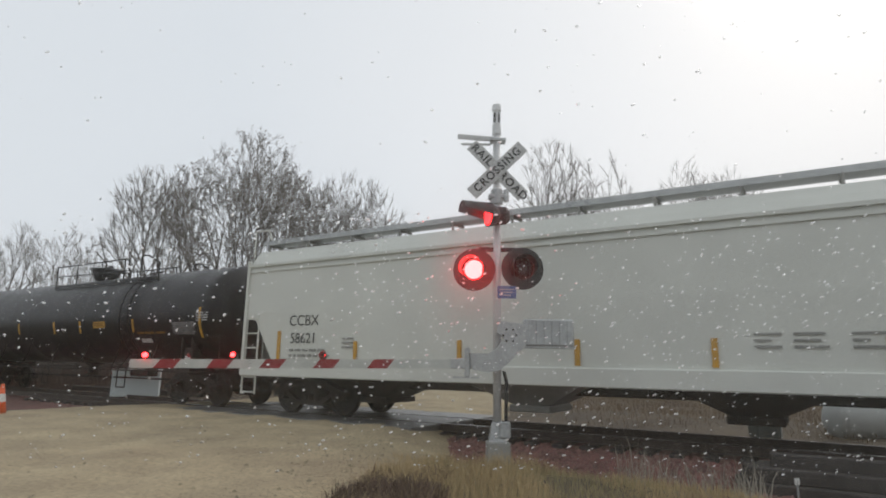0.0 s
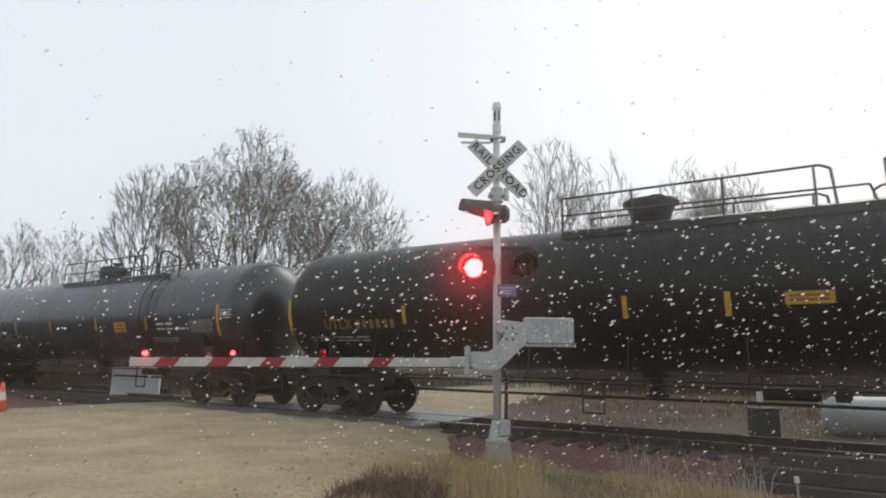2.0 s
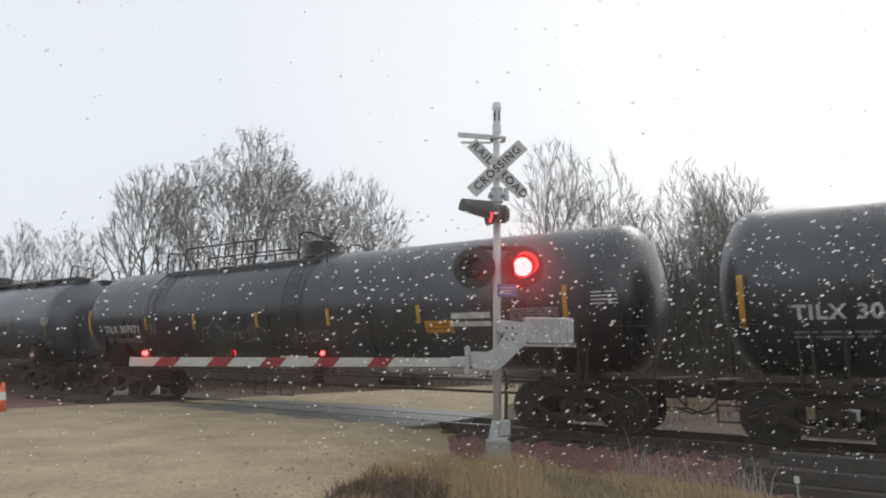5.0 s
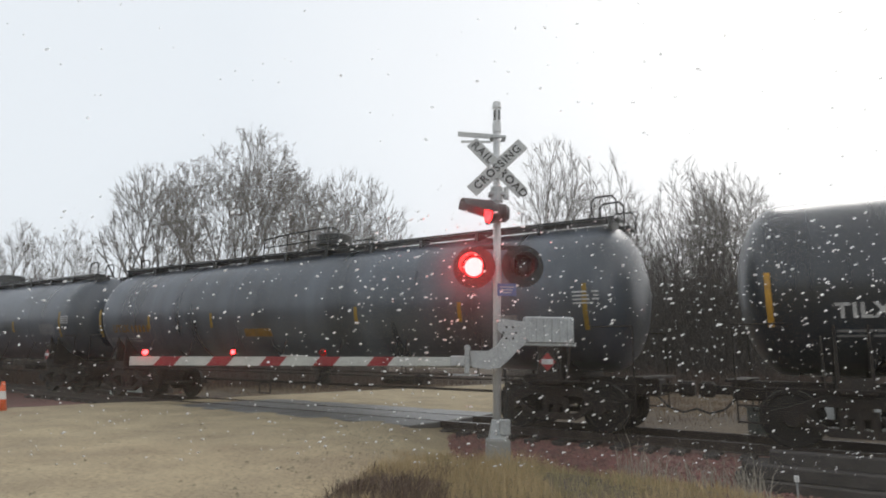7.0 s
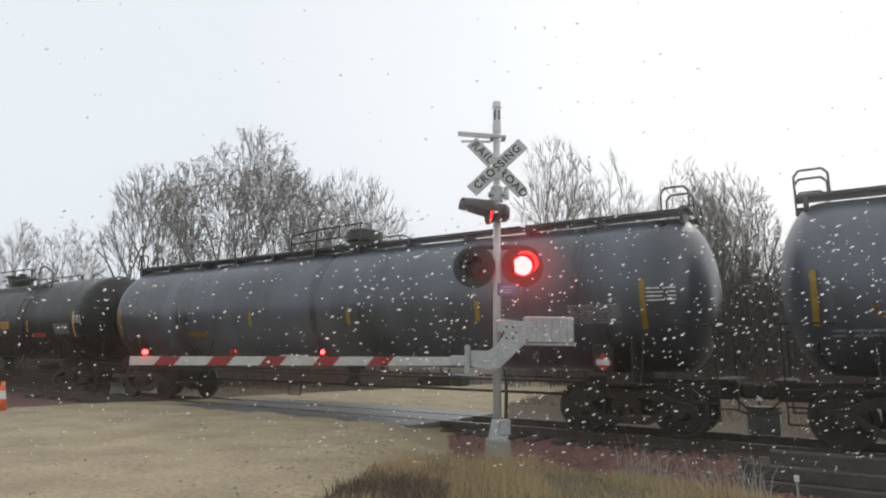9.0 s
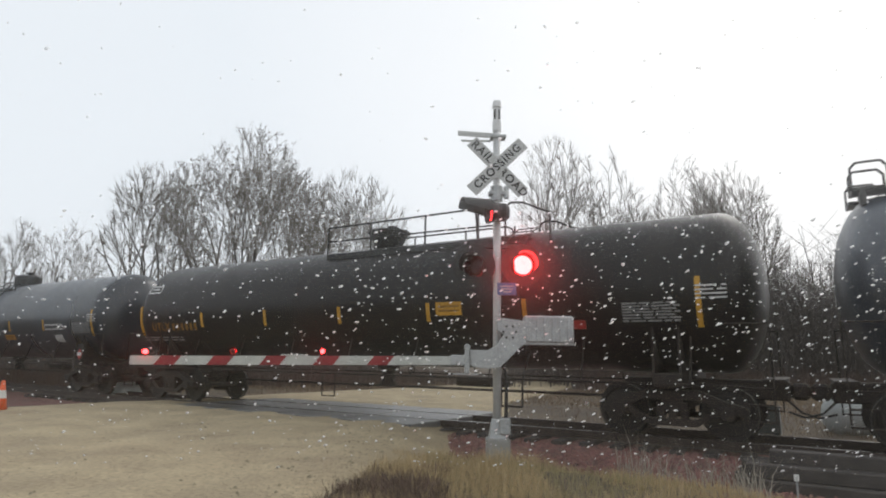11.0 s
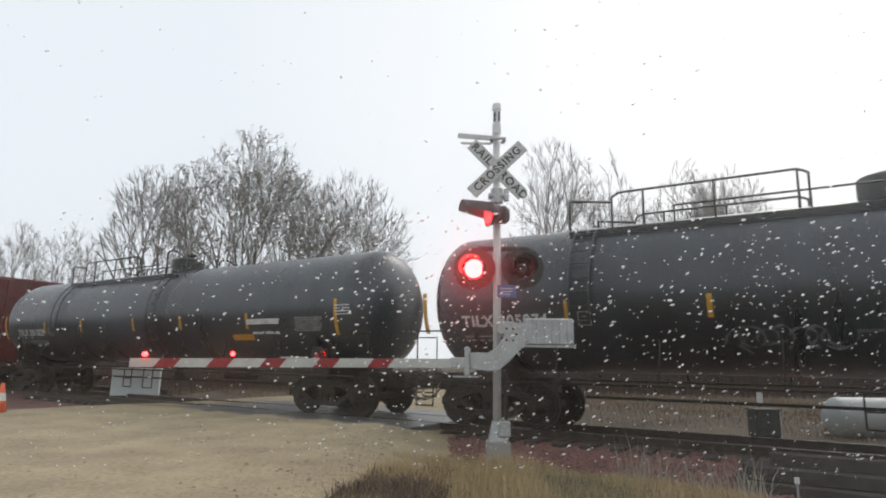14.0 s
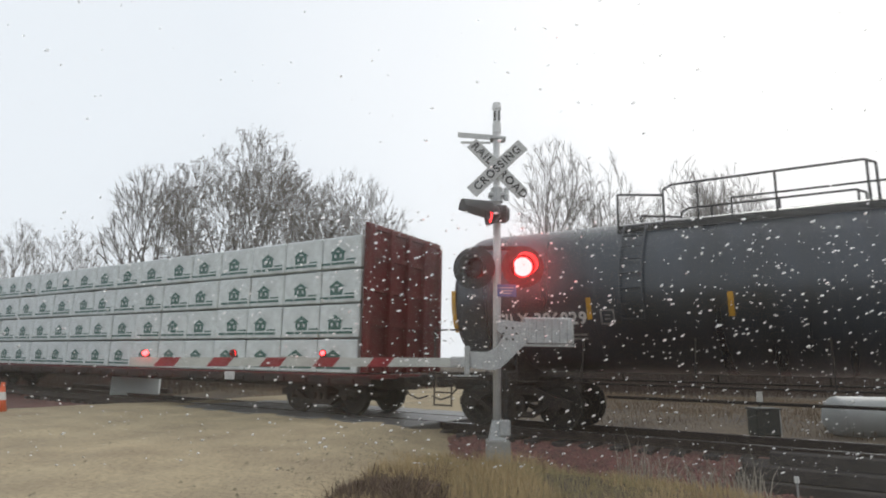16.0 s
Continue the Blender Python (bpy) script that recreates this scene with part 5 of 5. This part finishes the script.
def bare_tree(x, y, height, reach, fan, stems, seed, levels=5, seeds=0.0):
    """A leafless tree: stems that leave the ground together and fan out, fork again and again, and end in fine twigs."""
    rng = random.Random(seed)
    tree = empty("bare_tree", Matrix.Translation((x, y, ground_height(x, y) - 0.1)))
    tv, tf, cv, cf = [], [], [], []
    share = (0.30, 0.21, 0.165, 0.125, 0.10, 0.08)
    total = sum(share[:levels + 1])
    radius = (0.16, 0.095, 0.06, 0.038, 0.025, 0.018, 0.013)

    def turned(way, angle, about):
        side = way.orthogonal().normalized()
        side.rotate(Matrix.Rotation(about, 3, way))
        return (way * math.cos(angle) + side * math.sin(angle)).normalized()

    def grow(p, way, level, length, thick):
        v, f = (tv, tf) if level < 2 else (cv, cf)
        steps = (5, 4, 3, 3, 2, 2)[level]
        r0, r1 = radius[level] * thick, radius[level + 1] * thick
        pts = [p]
        for i in range(steps):
            way = (way + Vector((rng.gauss(0, 0.06), rng.gauss(0, 0.06), rng.gauss(0.035, 0.05)))).normalized()
            q = pts[-1] + way * length / steps
            k = 1 + 0.1 * noise.noise(q * 0.45 + Vector((seed, 0, 0)))
            if ((q.x ** 2 + q.y ** 2) / reach ** 2 + (max(0.0, q.z - 0.42 * height) / (0.58 * height)) ** 2) > k * k:
                level = levels
                if len(pts) < 2:
                    return
                break
            limb(v, f, pts[-1], q, r0 + (r1 - r0) * i / steps, r0 + (r1 - r0) * (i + 1) / steps, 6 if level < 2 else 4 if level < 3 else 3)
            pts.append(q)
        if level == levels:
            for _ in range(4):
                b = pts[-2].lerp(pts[-1], rng.random())
                d = turned(way, rng.uniform(0.15, 0.6), rng.uniform(0, 6.28))
                e = b + d * rng.uniform(0.3, 0.8)
                limb(cv, cf, b, e, 0.013, 0.008, 3)
                if rng.random() < seeds:
                    for _ in range(3):
                        c = e + Vector((rng.gauss(0, 0.07), rng.gauss(0, 0.07), rng.gauss(0, 0.07)))
                        limb(cv, cf, c, c + Vector((rng.gauss(0, 0.06), rng.gauss(0, 0.06), 0.07)), 0.03, 0.012, 3)
            return
        about = rng.uniform(0, 6.28)
        nxt = height * share[level + 1] / total
        for k in range(2):
            grow(pts[-1], turned(way, rng.uniform(0.14, 0.42), about + 3.14 * k + rng.gauss(0, 0.4)), level + 1, nxt * rng.uniform(0.82, 1.12), thick * rng.uniform(0.85, 1.0))
        for k in range(2 if level in (1, 2) else 1):
            if rng.random() < 0.62:
                b = pts[rng.randrange(1, len(pts) - 1)] if len(pts) > 2 else pts[1]
                grow(b, turned(way, rng.uniform(0.4, 0.75), rng.uniform(0, 6.28)), level + 1, nxt * rng.uniform(0.75, 1.05), thick * 0.75)

    for k in range(stems):
        az = 2.39996 * k + rng.uniform(-0.35, 0.35)
        lean = radians(fan) * ((k + 0.4) / stems) ** 0.6
        way = Vector((math.cos(az) * math.sin(lean), math.sin(az) * math.sin(lean), math.cos(lean)))
        base = Vector((math.cos(az), math.sin(az), 0)) * (0.12 + 0.4 * lean)
        grow(base, way, 0, height * share[0] / total * rng.uniform(0.92, 1.05), rng.uniform(0.75, 1.1))
    for nm, v, f, mt in (("trunk", tv, tf, "bark"), ("crown", cv, cf, "twig")):
        me = bpy.data.meshes.new(nm)
        me.from_pydata(v, [], f)
        me.materials.append(M[mt])
        o = new(nm, me)
        o.parent = tree
    tagged(tree, "leafless grey-brown tree with fanned limbs and fine twigs", "tree", "bare trees beyond the track")
    return tree


# x, y, height, reach, fan, stems, seed, levels, seed clusters
for row in ((-38.5, 50, 14.0, 4.6, 42, 4, 1), (-33.0, 52, 13.2, 3.6, 36, 4, 2), (-44.5, 53, 14.5, 4.8, 38, 4, 3), (-29.0, 55, 10.6, 3.0, 34, 3, 4, 4),
            (-18.6, 38, 14.2, 3.7, 34, 7, 5), (-12.0, 36, 15.7, 5.5, 42, 8, 6, 5, 0.5), (-15.6, 39, 14.0, 3.4, 28, 2, 9), (-6.2, 38, 13.9, 4.5, 44, 8, 8), (-9.4, 39, 14.4, 3.2, 26, 2, 7),
            (7.0, 37, 16.8, 2.9, 20, 5, 10), (9.4, 39, 15.6, 2.2, 18, 3, 11), (11.4, 43, 15.2, 2.6, 24, 3, 41), (18.6, 41, 14.6, 2.8, 26, 4, 42), (13.6, 41, 14.2, 2.4, 24, 3, 43), (12.0, 40, 16.0, 2.4, 20, 4, 12), (16.6, 40, 16.2, 2.6, 22, 5, 13), (20.8, 42, 16.0, 3.9, 34, 9, 14), (24.0, 44, 13.0, 2.6, 28, 2, 15), (14.4, 44, 13.4, 2.4, 22, 2, 16),
            (29.5, 46, 10.0, 3.2, 30, 3, 17, 4), (35.5, 45, 10.0, 3.5, 34, 3, 18, 4), (42, 47, 10.5, 3.5, 34, 3, 19, 4)):
    bare_tree(*row)


def thicket(name, count, box_, lo, hi, seed, mat, label):
    """Many thin leafless stems, too many to count."""
    rng = random.Random(seed)
    vs, fs = [], []
    x0, x1, y0, y1 = box_
    for _ in range(count):
        x, y = rng.uniform(x0, x1), rng.uniform(y0, y1)
        if -0.09 * y < x < 0.11 * y:
            continue
        p = Vector((x, y, ground_height(x, y) - 0.05))
        h = rng.uniform(lo, hi) * (0.6 + 0.5 * noise.noise(Vector((x / 6, y / 6, seed))) + 0.25)
        d = Vector((rng.gauss(0, 0.16), rng.gauss(0, 0.16), 1)).normalized()
        q = p + d * h
        limb(vs, fs, p, q, 0.03, 0.008, 3)
        for _ in range(7):
            u = rng.uniform(0.25, 0.95)
            b = p.lerp(q, u)
            e = b + Vector((rng.gauss(0, 0.5), rng.gauss(0, 0.5), rng.uniform(0.3, 1.0))) * h * 0.26
            limb(vs, fs, b, e, 0.014, 0.006, 3)
    me = bpy.data.meshes.new(name)
    me.from_pydata(vs, [], fs)
    me.materials.append(M[mat])
    tagged(new(name, me), label, "brush", kind="stuff")


thicket("thicket", 3200, (-45, 48, 31, 52), 2.0, 5.5, 3, "bark", "dense leafless brown brush below the trees")
thicket("sapling_thicket", 3800, (7, 34, 33, 50), 5.0, 9.5, 5, "bark", "dense leafless saplings behind the track")
thicket("far_thicket", 1500, (-130, 130, 60, 110), 3, 8, 8, "twig", "far leafless woodland behind the crossing")


def blades(name, count, place, h0, h1, width, seed, mat, label):
    """Thin bent blades; place(rng) gives a spot on the ground."""
    rng = random.Random(seed)
    vs, fs = [], []
    while count:
        count -= 1
        p, k = place(rng)
        h = rng.uniform(h0, h1) * k
        a = rng.uniform(0, 2 * math.pi)
        w = Vector((math.cos(a), math.sin(a), 0)) * width
        b = Vector((rng.gauss(0, 0.35), rng.gauss(0, 0.35), 0)) * h
        n = len(vs)
        vs += [p - w, p + w, p + b * 0.3 + Vector((0, 0, h * 0.6)) - w * 0.7, p + b * 0.3 + Vector((0, 0, h * 0.6)) + w * 0.7, p + b + Vector((0, 0, h))]
        fs += [(n, n + 1, n + 3, n + 2), (n + 2, n + 3, n + 4)]
    me = bpy.data.meshes.new(name)
    me.from_pydata(vs, [], fs)
    me.materials.append(M[mat])
    tagged(new(name, me), label, "grass", kind="stuff")


def near_grass(x0, x1, y0, y1, clump):
    def place(rng):
        while True:
            x, y = rng.uniform(x0, x1), rng.uniform(y0, y1)
            k = 0.5 + 1.3 * noise.noise(Vector((x * clump, y * clump, 2)))
            edge = road_edges(y)[1]
            if x > edge - 0.05 and k > 0.12 and Vector((x, y, 0)).dot(ACROSS) < 8.7 - max(0.0, x - 0.9) * 0.42:
                low = 1 - 0.55 * min(1.0, max(0.0, (x - 1.1) / 1.4))
                return Vector((x, y, ground_height(x, y) - 0.01)), min(1.25, k + 0.3) * low
    return place


blades("straw_grass", 15000, near_grass(-1.6, 4.2, 4.2, 9.6, 0.9), 0.05, 0.27, 0.0035, 1, "straw", "straw-coloured dry grass round the signal")
blades("green_grass", 6000, near_grass(-0.2, 4.5, 5.0, 9.2, 0.7), 0.06, 0.2, 0.004, 2, "green_grass", "short grey-green grass among the straw")
blades("dead_weeds", 5200, near_grass(-1.6, 0.1, 4.2, 7.6, 1.5), 0.05, 0.22, 0.006, 3, "brown_weed", "dark brown dead weeds along the road's edge")
def tall_place(rng):
    p = spot(rng.uniform(-2.3, -0.5), rng.uniform(7.9, 9.0))
    p.z = ground_height(p.x, p.y)
    return p, rng.uniform(0.5, 1.1)


blades("tall_weeds", 260, tall_place, 0.25, 0.75, 0.006, 4, "weed_pale", "tall thin dry weed stalks by the track")


def verge(rng):
    while True:
        s, o = rng.uniform(-60, 25), rng.uniform(AXIS + 4.6, AXIS + 17)
        p = spot(s, o)
        l, r = road_edges(p.y)
        if not l - 0.3 < p.x < r + 0.3:
            p.z = ground_height(p.x, p.y)
            return p, 0.7 + 0.6 * noise.noise(p / 3)


blades("verge_grass", 64000, verge, 0.06, 0.3, 0.009, 5, "verge", "dry grass on the far side of the track")


def brush_place(rng):
    while True:
        x, y = rng.uniform(-38, 42), rng.uniform(27.5, 38)
        l, r = road_edges(min(y, 40))
        if not (l - 1 < x < r + 1):
            return Vector((x, y, ground_height(x, y))), 0.6 + 0.7 * abs(noise.noise(Vector((x, y, 0)) / 2.5))


blades("low_brush", 26000, brush_place, 0.6, 1.9, 0.012, 6, "brush", "low dead brown brush in front of the woods")


def gravel_place_mesh():
    rng = random.Random(12)
    vs, fs = [], []
    for _ in range(5200):
        y = rng.uniform(3.5, 13.5)
        l, r = road_edges(y)
        x = rng.uniform(max(l, -11), r) if rng.random() < 0.45 else r - abs(rng.gauss(0.25, 0.8))
        if Vector((x, y, 0)).dot(ACROSS) > 10:
            continue
        rr = rng.uniform(0.004, 0.013) * (2.6 if rng.random() < 0.06 else 1)
        c = Vector((x, y, 0.0))
        k = len(vs)
        t = Matrix.Rotation(rng.uniform(0, 6), 3, "Z")
        for d in ((1, 0, 0), (-1, 0, 0), (0, 1, 0), (0, -1, 0), (0, 0, 0.7)):
            vs.append(c + t @ (Vector(d) * rr * rng.uniform(0.7, 1.2)))
        fs += [(k + a, k + b, k + 4) for a, b in ((0, 2), (2, 1), (1, 3), (3, 0))]
    me = bpy.data.meshes.new("gravel")
    me.from_pydata(vs, [], fs)
    me.materials.append(M["gravel"])
    tagged(new("gravel", me), "loose stones scattered on the gravel road", "gravel", kind="stuff")


M["gravel"] = material("mixed_gravel", (0.3, 0.26, 0.17), 0.9, vary=0.4, scale=9, second=(0.16, 0.14, 0.1))
gravel_place_mesh()

# ---- the windscreen in front of the camera, wet with drops ----
def simple_glass(name, kind):
    m = bpy.data.materials.new(name)
    m.use_nodes = True
    n, l = m.node_tree.nodes, m.node_tree.links
    n.clear()
    out = n.new("ShaderNodeOutputMaterial")
    if kind == "pane":
        a, b, mx = n.new("ShaderNodeBsdfTransparent"), n.new("ShaderNodeBsdfGlossy"), n.new("ShaderNodeMixShader")
        b.inputs["Roughness"].default_value = 0.3
        b.inputs["Color"].default_value = (0.84, 0.91, 1.0, 1)
        mx.inputs[0].default_value = 0.016
        film_, wet = n.new("ShaderNodeBsdfRefraction"), n.new("ShaderNodeMixShader")
        film_.inputs["IOR"].default_value, film_.inputs["Roughness"].default_value = 1.07, 0.85
        wet.inputs[0].default_value = 0.045
        l.new(a.outputs[0], wet.inputs[1])
        l.new(film_.outputs[0], wet.inputs[2])
        l.new(wet.outputs[0], mx.inputs[1])
        l.new(b.outputs[0], mx.inputs[2])
        l.new(mx.outputs[0], out.inputs[0])
    else:
        g, d, mx = n.new("ShaderNodeBsdfRefraction"), n.new("ShaderNodeBsdfTranslucent"), n.new("ShaderNodeMixShader")
        e, mx2 = n.new("ShaderNodeBsdfDiffuse"), n.new("ShaderNodeMixShader")
        g.inputs["IOR"].default_value, g.inputs["Roughness"].default_value = 1.12, 0.8
        d.inputs[0].default_value = e.inputs[0].default_value = (0.93, 0.94, 0.95, 1)
        geo, rng_ = n.new("ShaderNodeNewGeometry"), n.new("ShaderNodeMapRange")
        rng_.inputs[3].default_value, rng_.inputs[4].default_value = 0.08, 0.65
        l.new(geo.outputs["Random Per Island"], rng_.inputs[0])
        l.new(rng_.outputs[0], mx.inputs[0])
        l.new(d.outputs[0], mx2.inputs[1])
        l.new(e.outputs[0], mx2.inputs[2])
        l.new(g.outputs[0], mx.inputs[1])
        l.new(mx2.outputs[0], mx.inputs[2])
        l.new(mx.outputs[0], out.inputs[0])
    return m


PANE = Matrix.Translation(EYE) @ pose(0, 0, 0, 90 + PITCH) @ Matrix.Translation((0, 0, -0.62)) @ pose(0, 0, 0, 20)
pane = part("windscreen", box(B(), -0.75, 0.75, -0.5, 0.5, -0.002, 0.002), simple_glass("clear_windscreen_glass", "pane"))
pane.matrix_world = PANE
pane.visible_shadow = False
tagged(pane, "clear windscreen glass in front of the camera", "windscreen", kind="structure")
rng = random.Random(77)
vs, fs = [], []
for _ in range(4200):
    x, y = rng.uniform(-0.52, 0.52), rng.uniform(-0.29, 0.29)
    if y > 0.04 and rng.random() < 0.85:
        continue
    if y < -0.15 and rng.random() < 0.35:
        continue
    if x < -0.1 and rng.random() < 0.45:
        continue
    r = rng.choice((0.0004, 0.0005, 0.0006, 0.0007, 0.0008, 0.001, 0.0013))
    st_, an = rng.uniform(1.1, 2.3), rng.gauss(0.45, 0.35)
    k = len(vs)
    n = 8
    for rr, zz in ((1.0, 0.0), (0.75, 0.45), (0.3, 0.62)):
        for i in range(n):
            a = 2 * math.pi * i / n
            u, v = r * rr * math.cos(a) * st_, r * rr * math.sin(a)
            vs.append((x + u * math.cos(an) - v * math.sin(an), y + u * math.sin(an) + v * math.cos(an), -0.0024 - zz * r))
    for q in range(2):
        for i in range(n):
            j = (i + 1) % n
            fs.append((k + q * n + i, k + q * n + j, k + q * n + n + j, k + q * n + n + i))
    fs.append(tuple(k + 2 * n + i for i in range(n)))
    fs.append(tuple(k + n - 1 - i for i in range(n)))
me = bpy.data.meshes.new("rain_drops")
me.from_pydata(vs, [], fs)
me.materials.append(simple_glass("water_drop", "drop"))
for p in me.polygons:
    p.use_smooth = True
drops = new("rain_drops", me)
drops.matrix_world = PANE
drops.visible_shadow = False
tagged(drops, "small melting snow and rain drops on the windscreen", "drops", kind="stuff")


# ---- what moves ----
BLINK, FIRST = 0.594, 0.695


def motions():
    times = [0.5 * i for i in range(33)]
    for car, mid in CARS:
        walk(car, [(t, track_pose(mid + SPEED * t)) for t in times])
    spin = math.degrees(SPEED / WHEEL_R)
    ticks = [i / 15 for i in range(241)]
    for w, x in WHEELSETS:
        walk(w, [(t, pose(x, 0, WHEEL_R, 0, spin * t, 0)) for t in ticks])
    for ob, place, lit_first in FLIPS:
        def turned(on):
            return 0 if on else 170
        state = lambda t: (math.floor((t - FIRST) / BLINK) % 2 == 0) == lit_first
        rows = [(0.0, place @ pose(0, 0, 0, 0, 0, turned(state(0.0))))]
        k = -1
        while FIRST + k * BLINK < 15.95:
            t = FIRST + k * BLINK
            start = math.floor(t * 30)
            if (start + 1) % 15 == 0:
                start += -1 if t * 30 <= start + 1 else 1
            a, b = turned(state(t - 0.2)), turned(state(t + 0.2))
            for i in range(3):
                rows.append(((start + i) / 30, place @ pose(0, 0, 0, 0, 0, a + (b - a) * i / 2)))
            k += 1
        rows.append((16.0, place @ pose(0, 0, 0, 0, 0, turned(state(16.0)))))
        walk(ob, rows)


motions()
